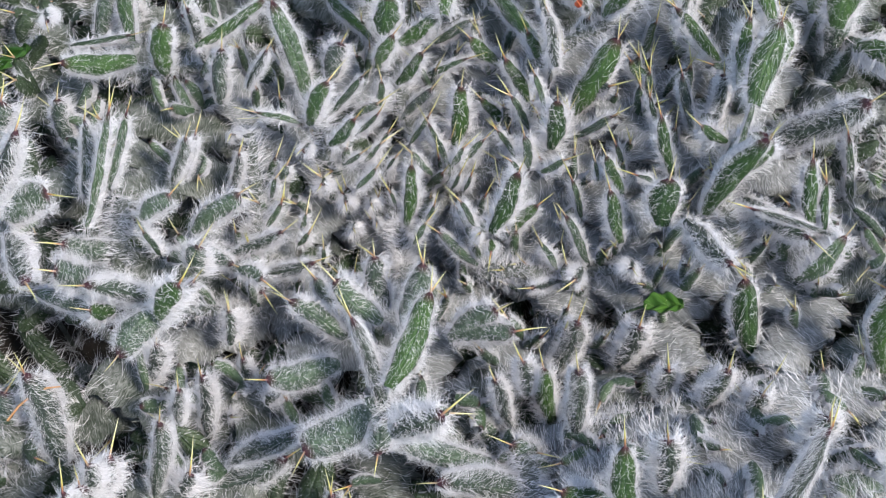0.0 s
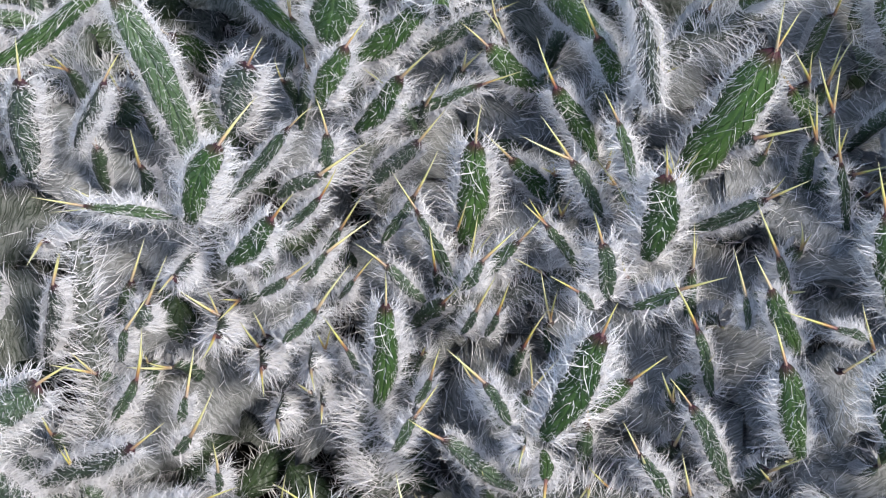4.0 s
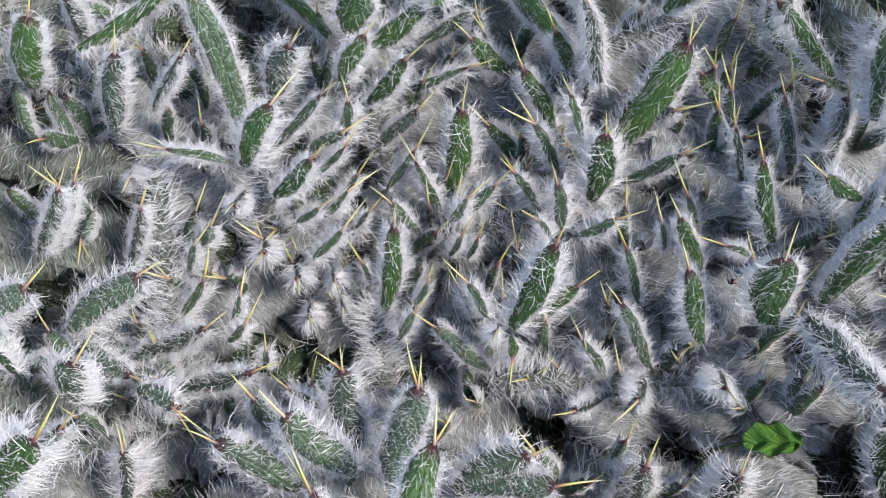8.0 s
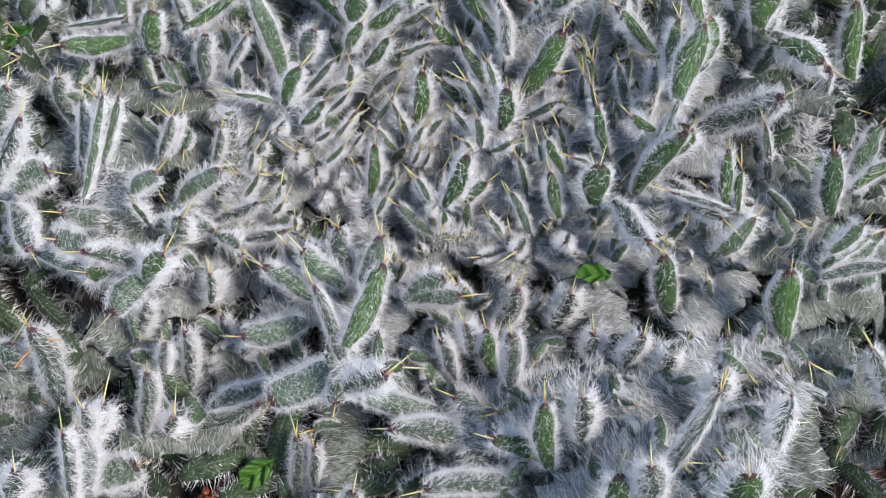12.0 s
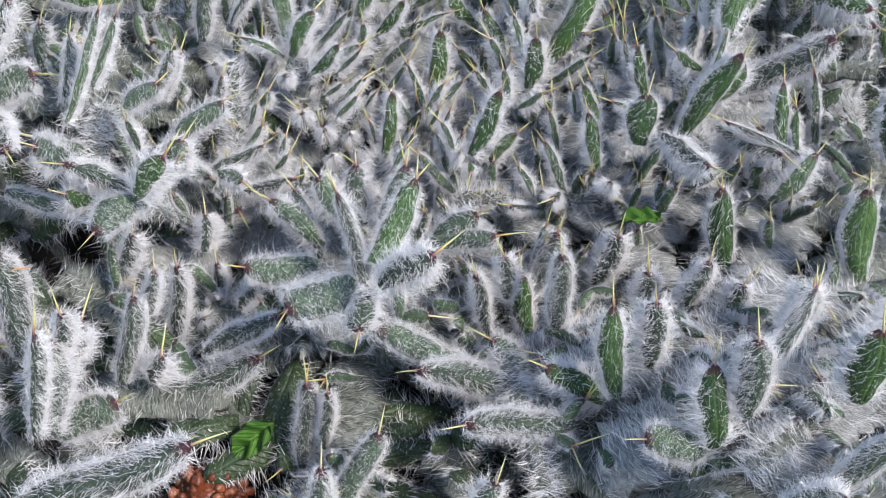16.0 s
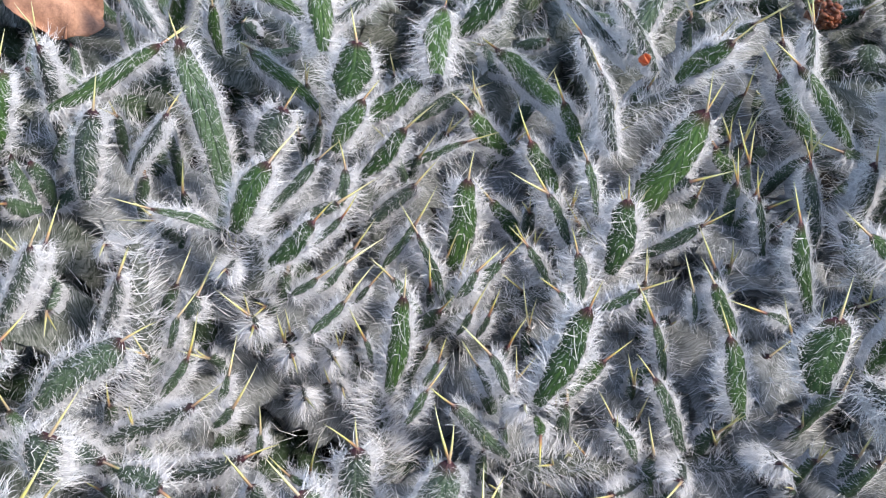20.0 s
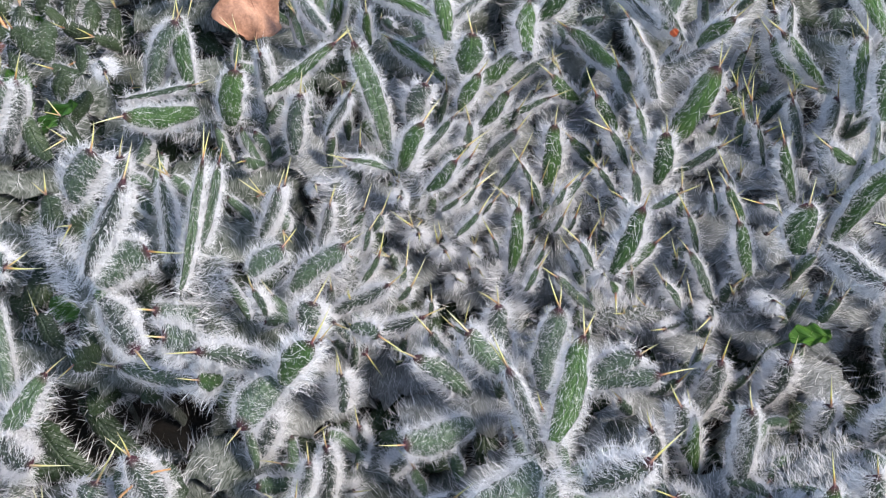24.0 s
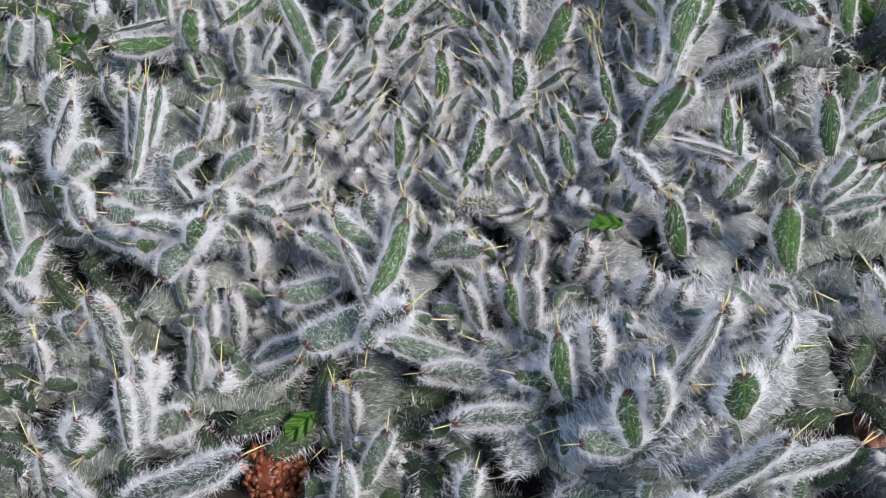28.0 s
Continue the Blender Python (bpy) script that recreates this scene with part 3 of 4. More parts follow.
w = leaf("grey-green woolly thistle leaf with dark spiny lobes", -35, -24, -22, -30, -81, 27)
lobe(w, 28, -26, -12, 0, -24, -22, 11.0, "d", 0, 0, 1)
lobe(w, -47, -42, 32, -29, -79, 0, 9.4, "w", 0, 0, 2)
lobe(w, -12, -25, 25, -28, -66, 18, 12.4, "g", 0, 0, 2)
lobe(w, -75, 19, -27, -102, 17, -39, 9.1, "w", 0, 1, 1)
lobe(w, -62, 13, -27, -52, 10, -37, 4.0, "e", 0, 0, 1)
lobe(w, -73, 7, -22, -64, -1, -36, 7.5, "d", 0, 0, 1)
lobe(w, -59, -10, 7, -39, -20, -15, 12.3, "d", 0, 0, 1)
lobe(w, -82, -14, -7, -58, -21, -30, 10.9, "d", 0, 1, 1)
lobe(w, -42, 11, -6, -38, -7, -29, 11.8, "d", 0, 0, 2)
lobe(w, -17, 0, 7, -24, -24, -19, 13.0, "d", 0, 0, 2)
lobe(w, 19, -18, -6, -3, -24, -24, 12.6, "d", 0, 0, 1)
lobe(w, -97, -2, -8, -109, 5, -10, 7.7, "d", 0, 0, 1)
lobe(w, -87, -49, -31, -94, -54, -42, 8.3, "w", 0, 1, 1)
lobe(w, 42, -39, -25, 48, -54, -57, 9.9, "g", 0, 0, 1)
lobe(w, 31, -46, -3, 34, -54, -23, 10.6, "w", 0, 0, 1)
lobe(w, -89, -56, -7, -59, -42, -20, 14.8, "d", 0, 0, 1)
lobe(w, -4, -100, 63, -24, -102, 45, 14.7, "w", 0, 1, 1)
lobe(w, -63, -104, 27, -39, -83, 21, 18.4, "d", 0, 0, 1)
lobe(w, -34, -95, 1, -38, -71, 6, 14.4, "d", 0, 0, 1)

w = leaf("grey-green woolly thistle leaf with dark spiny lobes", -271, -12, -35, -261, -66, -60)
lobe(w, -269, 20, 3, -262, -16, -34, 10.2, "d", 0, 0, 1)
lobe(w, -245, -7, -18, -267, -25, -40, 15.1, "e", 0, 1, 1)
lobe(w, -251, -44, -34, -270, -33, -34, 16.7, "w", 0, 0, 1)

w = leaf("grey-green woolly thistle leaf with dark spiny lobes", -111, 9, -47, -145, -22, 12)
lobe(w, -122, -21, 24, -143, -27, 1, 7.0, "w", 0, 0, 1)
lobe(w, -111, 40, 5, -135, 29, -12, 11.3, "d", 0, 0, 1)
lobe(w, -91, 30, -15, -118, 24, -29, 9.0, "w", 0, 0, 1)
lobe(w, -117, 17, -27, -133, 28, -28, 8.2, "d", 0, 1, 1)
lobe(w, -80, 39, -31, -86, 36, -38, 5.2, "e", 0, 0, 1)
lobe(w, -95, 53, -24, -103, 45, -35, 5.4, "e", 0, 0, 2)
lobe(w, -82, 50, -29, -85, 45, -37, 4.6, "e", 0, 1, 1)
lobe(w, -71, 28, -28, -72, 25, -36, 4.1, "e", 0, 0, 1)
lobe(w, -117, -8, -35, -117, -12, -50, 8.8, "w", 0, 0, 1)
lobe(w, -174, -22, 20, -146, -14, -6, 12.1, "w", 0, 1, 1)
lobe(w, -156, -52, 8, -140, -27, 4, 15.5, "d", 0, 1, 1)
lobe(w, -125, -29, 36, -138, -36, 17, 11.5, "g", 0, 0, 1)
lobe(w, -125, 5, 12, -130, 0, -6, 12.4, "d", 0, 1, 1)
lobe(w, -175, -27, 5, -166, -22, -4, 8.4, "g", 0, 0, 1)
lobe(w, -103, 10, -45, -128, 33, -40, 13.2, "d", 0, 0, 1)
lobe(w, -151, 8, 20, -147, 6, 2, 5.7, "e", 0, 0, 1)

w = leaf("grey-green woolly thistle leaf with dark spiny lobes", -173, 44, 13, -172, -16, -9)
lobe(w, -172, 65, 40, -183, 21, 9, 7.1, "e", 0, 2, 2)
lobe(w, -166, 70, 32, -174, 40, 14, 7.2, "e", 0, 0, 1)
lobe(w, -197, 83, 7, -191, 43, 3, 9.1, "w", 0, 0, 1)
lobe(w, -216, -4, -21, -182, -14, -19, 8.6, "d", 0, 0, 1)
lobe(w, -141, 70, 11, -150, 57, -8, 8.6, "w", 0, 0, 1)
lobe(w, -139, 79, 2, -147, 66, -19, 5.9, "w", 0, 1, 1)
lobe(w, -137, 20, 34, -151, 13, 25, 10.0, "d", 0, 0, 1)
lobe(w, -196, 10, 3, -172, 19, -18, 13.0, "d", 0, 0, 1)

w = leaf("green thistle leaf with white-haired lobes and yellow spines", 10, 23, -26, 86, 22, -20)
lobe(w, 54, 72, -8, 43, 72, -19, 6.2, "e", 0, 0, 1)
lobe(w, 74, 66, 5, 83, 55, -11, 6.0, "g", 0, 1, 1)
lobe(w, 69, 67, -1, 71, 62, -11, 3.3, "e", 0, 1, 1)
lobe(w, 5, 74, -27, 2, 71, -36, 3.8, "e", 0, 0, 1)
lobe(w, 58, 63, -13, 64, 51, -30, 5.4, "e", 0, 0, 1)
lobe(w, 89, 55, 4, 98, 54, -1, 4.0, "e", 0, 1, 1)
lobe(w, 29, 50, 12, 17, 34, -16, 9.9, "g", 0, 0, 1)
lobe(w, 54, 41, -13, 66, 26, -32, 7.7, "e", 0, 0, 1)
lobe(w, 75, 45, 5, 82, 29, -16, 7.9, "g", 0, 1, 1)
lobe(w, 85, 4, -2, 87, 20, -20, 12.7, "p", 0, 0, 1)
lobe(w, 58, 6, -18, 63, 22, -35, 12.2, "p", 0, 1, 1)
lobe(w, 37, 4, -23, 53, 17, -39, 9.1, "p", 0, 0, 1)
lobe(w, 41, 31, -22, 50, 22, -34, 5.7, "e", 0, 1, 1)
lobe(w, 35, 26, -38, 40, 22, -46, 4.6, "e", 0, 0, 1)
lobe(w, 25, 20, -49, 31, 19, -55, 4.6, "e", 0, 0, 1)
lobe(w, 16, 22, -19, 16, 31, -22, 4.0, "g", 0, 0, 1)
lobe(w, 40, 49, -16, 28, 44, -33, 6.9, "g", 0, 0, 1)
lobe(w, 0, 45, -7, 7, 38, -18, 5.1, "e", 0, 0, 1)
lobe(w, -2, 50, -21, 3, 44, -30, 4.5, "e", 0, 1, 1)
lobe(w, 10, 28, -10, 11, 40, -28, 5.4, "p", 0, 0, 1)

w = leaf("green thistle leaf with white-haired lobes and yellow spines", -29, 31, -40, -34, 53, -28)
lobe(w, -26, 69, -10, -29, 51, -38, 7.7, "g", 0, 0, 1)
lobe(w, -48, 58, -31, -51, 73, -48, 7.6, "p", 0, 0, 1)
lobe(w, -45, 49, -36, -46, 62, -54, 4.6, "p", 0, 1, 1)
lobe(w, -38, 63, -27, -35, 60, -36, 3.4, "e", 0, 0, 1)
lobe(w, -18, 42, -24, -24, 36, -34, 5.1, "e", 0, 1, 1)
lobe(w, -14, 53, -24, -18, 49, -33, 4.1, "e", 0, 0, 1)
lobe(w, -11, 34, -20, 8, 26, -37, 6.0, "d", 0, 0, 1)

w = leaf("grey-green woolly thistle leaf with dark spiny lobes", -226, 17, 22, -258, 78, -9)
lobe(w, -258, 26, 17, -275, 37, 11, 11.2, "d", 0, 0, 2)
lobe(w, -186, -19, 28, -175, -13, 16, 13.8, "d", 0, 0, 1)
lobe(w, -215, 53, 62, -226, 44, 41, 14.6, "d", 0, 0, 1)
lobe(w, -196, 24, 79, -214, 3, 47, 10.8, "w", 0, 1, 1)
lobe(w, -192, 15, 41, -215, 11, 28, 17.4, "d", 0, 0, 1)
lobe(w, -195, -29, 35, -212, -1, 28, 16.0, "w", 0, 1, 1)
lobe(w, -227, 143, 14, -233, 162, 3, 12.0, "p", 0, 1, 1)
lobe(w, -274, 131, 24, -286, 120, -3, 10.9, "d", 0, 0, 1)
lobe(w, -219, 124, 3, -187, 141, -14, 12.3, "g", 0, 0, 1)
lobe(w, -221, 108, -8, -222, 98, -36, 10.8, "d", 0, 0, 1)
lobe(w, -275, 153, 1, -286, 136, -33, 12.9, "w", 0, 0, 1)

w = leaf("green thistle leaf with white-haired lobes and yellow spines", 137, 20, 6, 127, 94, 19)
lobe(w, 110, 138, 36, 137, 126, 8, 6.9, "g", 0, 1, 1)
lobe(w, 143, 119, 51, 140, 94, 29, 7.3, "g", 0, 0, 2)
lobe(w, 155, 108, 60, 142, 72, 46, 14.3, "g", 0, 0, 1)
lobe(w, 147, 89, 32, 133, 47, 24, 4.8, "e", 0, 0, 1)
lobe(w, 145, 47, 47, 126, 39, -3, 14.3, "g", 32, 0, 1)
lobe(w, 179, 44, 17, 177, 22, 11, 4.7, "g", 0, 0, 2)
lobe(w, 138, 23, 25, 187, 19, 5, 5.2, "w", 0, 0, 1)
lobe(w, 146, 167, 61, 154, 123, 50, 11.1, "g", 0, 0, 1)
lobe(w, 91, 135, -3, 105, 126, -22, 7.9, "g", 0, 0, 1)
lobe(w, 99, 106, 3, 105, 94, -19, 4.8, "e", 0, 0, 1)
lobe(w, 100, 78, 23, 108, 62, -2, 6.8, "g", 0, 0, 1)
lobe(w, 114, 110, 17, 122, 96, -10, 6.4, "d", 0, 1, 1)
lobe(w, 132, 123, 9, 145, 122, 4, 6.7, "e", 0, 0, 1)
lobe(w, 134, 105, 23, 134, 93, -5, 9.4, "w", 0, 0, 1)
lobe(w, 118, 68, 29, 131, 64, 22, 6.0, "g", 0, 0, 1)
lobe(w, 101, 38, 26, 100, 26, 5, 15.6, "g", 0, 0, 1)
lobe(w, 201, 80, 34, 162, 80, -4, 20.0, "w", 0, 0, 1)
lobe(w, 149, 58, 34, 135, 55, 5, 19.2, "g", 0, 0, 1)
lobe(w, 227, 50, 28, 230, 27, 2, 12.8, "g", 0, 0, 1)
lobe(w, 160, 124, 46, 159, 110, 22, 16.9, "g", 0, 1, 1)
lobe(w, 146, 131, 34, 150, 118, 13, 10.6, "g", 0, 0, 1)
lobe(w, 168, 14, 13, 144, 42, 2, 12.0, "w", 0, 0, 1)
lobe(w, 126, -8, 25, 110, 20, 16, 12.7, "w", 0, 0, 1)
lobe(w, 185, 15, 14, 168, 4, -9, 13.3, "e", 0, 1, 1)
lobe(w, 170, 49, 29, 173, 20, 1, 7.8, "g", 0, 0, 1)

w = leaf("narrow silvery-haired thistle leaf with folded spiny lobes", -106, 35, -26, -115, 92, -2)
lobe(w, -118, 76, -11, -124, 63, -31, 7.2, "w", 0, 0, 2)
lobe(w, -125, 91, -15, -128, 106, -32, 10.5, "p", 0, 0, 1)
lobe(w, -99, 67, -21, -102, 61, -30, 4.6, "e", 0, 1, 1)

w = leaf("green thistle leaf with white-haired lobes and yellow spines", 228, 39, -16, 233, 115, -14)
lobe(w, 195, 75, 14, 208, 59, -40, 7.4, "e", 0, 0, 2)
lobe(w, 245, 128, -10, 231, 97, -52, 8.6, "w", 0, 0, 1)
lobe(w, 259, 17, -1, 234, -6, -6, 7.8, "g", 0, 0, 1)
lobe(w, 231, 40, -26, 214, 8, -21, 9.6, "d", 0, 0, 2)
lobe(w, 197, 167, 34, 192, 156, -12, 7.5, "e", 0, 0, 2)
lobe(w, 207, 153, 37, 200, 140, -1, 15.5, "d", 0, 0, 1)
lobe(w, 234, 109, 19, 208, 143, 6, 12.3, "d", 0, 1, 1)
lobe(w, 247, 170, 27, 289, 172, 14, 7.6, "w", 0, 0, 2)
lobe(w, 275, 102, -23, 255, 68, -24, 11.7, "g", 0, 0, 1)
lobe(w, 279, 74, -20, 254, 56, -20, 7.6, "g", 0, 0, 1)
lobe(w, 246, 7, 13, 225, -5, -1, 7.5, "g", 0, 0, 1)
lobe(w, 258, -4, -1, 226, -10, -4, 7.6, "d", 0, 0, 1)
lobe(w, 225, 103, 35, 205, 124, 23, 12.5, "g", 0, 1, 1)
lobe(w, 184, 148, 58, 181, 137, 36, 12.4, "g", 0, 1, 1)
lobe(w, 194, 136, 64, 190, 124, 40, 16.8, "g", 0, 0, 1)
lobe(w, 234, 1, 37, 223, -6, 19, 10.6, "e", 0, 0, 1)
lobe(w, 255, 160, 18, 259, 132, -17, 12.8, "g", 0, 0, 1)

w = leaf("narrow silvery-haired thistle leaf with folded spiny lobes", -42, 95, -26, -67, 69, -62)
lobe(w, -41, 102, -27, -48, 98, -36, 4.4, "e", 0, 0, 1)
lobe(w, -44, 92, -23, -53, 87, -33, 4.7, "e", 0, 1, 1)
lobe(w, -54, 80, -16, -62, 78, -23, 4.6, "e", 0, 0, 1)
lobe(w, -45, 70, -15, -55, 65, -26, 5.2, "e", 0, 0, 1)
lobe(w, -36, 84, -25, -41, 82, -33, 3.2, "e", 0, 1, 1)
lobe(w, -28, 91, -30, -17, 86, -43, 4.8, "d", 0, 0, 1)
lobe(w, -75, 66, -25, -76, 82, -41, 9.3, "p", 0, 0, 1)
lobe(w, -62, 58, -30, -64, 73, -47, 8.4, "p", 0, 1, 1)
lobe(w, -57, 44, -34, -59, 59, -51, 7.5, "p", 0, 0, 1)

w = leaf("green thistle leaf with white-haired lobes and yellow spines", -11, 84, -35, 54, 95, -8)
lobe(w, -19, 113, -26, -29, 106, -42, 5.3, "e", 0, 0, 1)
lobe(w, -19, 107, -24, -8, 94, -48, 5.7, "e", 0, 1, 1)
lobe(w, -1, 122, -11, -4, 106, -41, 10.5, "g", 0, 0, 1)
lobe(w, 23, 140, -9, 36, 130, -31, 7.8, "g", 0, 0, 1)
lobe(w, 49, 136, -2, 48, 137, -29, 7.1, "p", 0, 0, 1)
lobe(w, 38, 117, 7, 44, 108, -11, 5.3, "e", 0, 0, 1)
lobe(w, 82, 134, 16, 62, 117, -23, 14.8, "g", 0, 1, 2)
lobe(w, 26, 113, -7, 36, 105, -24, 6.5, "e", 0, 0, 2)
lobe(w, 10, 127, -28, 24, 120, -45, 6.8, "g", 0, 0, 1)
lobe(w, 19, 98, -18, 29, 91, -33, 5.4, "e", 0, 0, 2)
lobe(w, 50, 99, 7, 48, 87, -17, 10.8, "g", 0, 0, 1)
lobe(w, 80, 98, -4, 62, 99, -24, 7.3, "e", 0, 0, 1)
lobe(w, 79, 118, -4, 72, 120, -12, 5.3, "d", 0, 0, 1)
lobe(w, 81, 82, -7, 87, 72, -24, 5.3, "e", 0, 0, 1)
lobe(w, 33, 85, -5, 36, 76, -20, 7.9, "e", 0, 0, 1)
lobe(w, 12, 96, -24, -1, 91, -40, 6.5, "e", 0, 1, 1)
lobe(w, 1, 87, -19, -5, 83, -29, 5.9, "e", 0, 1, 1)
lobe(w, 26, 73, -11, 31, 71, -18, 4.1, "e", 0, 0, 1)
lobe(w, -1, 75, -27, -5, 72, -36, 4.2, "e", 0, 0, 1)

w = leaf("narrow silvery-haired thistle leaf with folded spiny lobes", -76, 85, -35, -78, 106, 12)
lobe(w, -67, 140, 3, -75, 132, -17, 12.1, "d", 0, 0, 1)
lobe(w, -71, 107, 11, -82, 96, -10, 9.3, "g", 0, 1, 1)
lobe(w, -54, 121, -1, -74, 112, -24, 6.4, "e", 0, 0, 1)
lobe(w, -109, 93, 2, -89, 99, -15, 5.2, "e", 0, 1, 1)
lobe(w, -56, 87, 5, -69, 81, -9, 7.1, "g", 0, 0, 1)
lobe(w, -47, 116, -19, -60, 114, -28, 5.5, "d", 0, 0, 1)
lobe(w, -46, 105, -14, -57, 101, -26, 4.7, "e", 0, 0, 1)
lobe(w, -84, 75, -6, -82, 92, -23, 9.9, "p", 0, 0, 1)
lobe(w, -93, 73, -17, -97, 69, -25, 5.5, "d", 0, 1, 1)
lobe(w, -104, 154, 21, -88, 127, -27, 15.6, "e", 0, 0, 1)

w = leaf("thickly white-woolled thistle leaf with yellow spine tips", 33, 143, -5, 97, 161, 31)
lobe(w, 15, 193, -12, 41, 157, -12, 9.7, "g", 0, 1, 1)
lobe(w, 33, 203, 16, 57, 166, 14, 5.9, "w", 0, 0, 1)
lobe(w, 51, 173, 34, 66, 154, 18, 7.8, "w", 0, 0, 2)
lobe(w, 39, 165, 22, 44, 149, 18, 5.1, "w", 0, 0, 1)
lobe(w, 45, 151, 18, 50, 127, 4, 9.2, "w", 0, 0, 2)
lobe(w, 87, 145, 39, 76, 152, 14, 8.0, "g", 0, 1, 1)
lobe(w, 117, 153, 42, 114, 133, 32, 5.4, "w", 0, 0, 2)
lobe(w, 85, 164, 43, 138, 183, 49, 7.7, "w", 0, 1, 1)
lobe(w, 72, 182, 47, 59, 160, 21, 10.3, "d", 0, 0, 1)
lobe(w, 84, 181, 48, 84, 176, 28, 8.2, "g", 0, 0, 2)
lobe(w, 6, 175, -19, 8, 170, -31, 5.7, "d", 0, 0, 1)
lobe(w, 35, 151, 1, 44, 143, -18, 6.7, "g", 0, 0, 1)
lobe(w, 123, 179, 11, 128, 167, -10, 11.3, "w", 0, 0, 1)
lobe(w, 116, 159, 12, 136, 146, -12, 9.8, "g", 0, 0, 1)
lobe(w, 6, 182, -25, -17, 179, -40, 9.1, "e", 0, 1, 1)

w = leaf("grey-green woolly thistle leaf with dark spiny lobes", -125, 170, -27, -195, 142, -17)
lobe(w, -195, 191, 6, -189, 155, -10, 10.0, "g", 0, 0, 1)
lobe(w, -187, 153, -7, -219, 148, -10, 4.9, "e", 0, 0, 1)
lobe(w, -151, 152, 17, -150, 151, -27, 8.0, "w", 0, 0, 1)
lobe(w, -113, 176, -2, -148, 149, -9, 7.4, "g", 0, 0, 2)
lobe(w, -136, 224, -9, -119, 193, -7, 7.7, "d", 0, 0, 1)
lobe(w, -108, 215, 6, -117, 217, -39, 7.4, "g", 0, 0, 2)
lobe(w, -195, 183, 10, -212, 166, -20, 13.6, "d", 0, 0, 1)
lobe(w, -163, 143, 14, -168, 133, -14, 13.6, "g", 0, 1, 1)
lobe(w, -131, 132, 7, -136, 119, -22, 9.9, "d", 0, 0, 1)
lobe(w, -106, 130, 9, -118, 121, -11, 6.5, "w", 0, 1, 1)
lobe(w, -202, 202, -13, -204, 194, -43, 19.6, "d", 0, 1, 1)

w = leaf("green thistle leaf with white-haired lobes and yellow spines", -31, 128, -30, -53, 194, 0)
lobe(w, -96, 196, 1, -94, 196, -23, 5.1, "g", 0, 0, 1)
lobe(w, -83, 203, -27, -57, 170, -24, 7.1, "g", 0, 1, 1)
lobe(w, -102, 214, 7, -61, 184, 7, 6.9, "g", 0, 1, 1)
lobe(w, -60, 202, 23, -54, 172, 5, 9.6, "g", 0, 0, 2)
lobe(w, -25, 201, 19, -50, 180, 8, 6.8, "w", 0, 0, 1)
lobe(w, -7, 198, 4, -11, 167, 0, 10.9, "g", 0, 0, 1)
lobe(w, 21, 205, 18, -2, 197, -10, 9.8, "g", 0, 0, 1)
lobe(w, -39, 147, 2, -48, 140, -17, 8.0, "g", 0, 1, 1)
lobe(w, -23, 144, -9, -37, 138, -28, 7.4, "g", 0, 0, 1)
lobe(w, -45, 126, -12, -47, 119, -26, 7.0, "e", 0, 0, 1)
lobe(w, -18, 133, -27, -35, 127, -47, 6.4, "d", 0, 0, 1)
lobe(w, 2, 150, -21, -22, 151, -38, 5.8, "e", 0, 1, 1)
lobe(w, 3, 162, -17, 20, 158, -34, 8.9, "g", 0, 0, 1)
lobe(w, -42, 163, 15, -45, 153, -3, 14.6, "g", 0, 0, 1)
lobe(w, -111, 200, -58, -84, 200, -84, 11.3, "g", 0, 0, 1)
lobe(w, -15, 170, -7, -39, 163, -24, 9.5, "g", 0, 0, 1)


# ---- ground ----
def ground_mesh():
    n, verts, faces = 110, [], []
    g = np.concatenate([-np.geomspace(6, 0.47, 14), np.linspace(-0.45, 0.45, n - 28), np.geomspace(0.47, 6, 14)])
    for y in g:
        for x in g:
            h = noise.noise((x * 14, y * 14, 0)) * 0.006 + noise.noise((x * 70, y * 70, 3)) * 0.004
            verts.append((x, y + 0.03, GROUND + h))
    for j in range(n - 1):
        for i in range(n - 1):
            a = j * n + i
            faces.append((a, a + 1, a + n + 1, a + n))
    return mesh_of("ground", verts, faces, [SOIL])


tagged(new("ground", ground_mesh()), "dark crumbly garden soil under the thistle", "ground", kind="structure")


# ---- lower leaves, in the shade of the upper ones and round them ----
def canopy(x, y):
    """Mean height of the tips near a place, and how many there are."""
    w = np.exp(-((CROWD[:, 0] - x) ** 2 + (CROWD[:, 1] - y) ** 2) / (2 * 0.035**2))
    return float((w * CROWD[:, 2]).sum() + 0.3 * -0.012) / float(w.sum() + 0.3), float(w.sum())


CROWD = np.array([tuple(t) for t in TIPS])
wild = random.Random(12)
LOWER = ("shaded grey-green thistle leaf low in the rosette", "older dull green thistle leaf with sparse wool", "silvery thistle leaf half hidden under others")


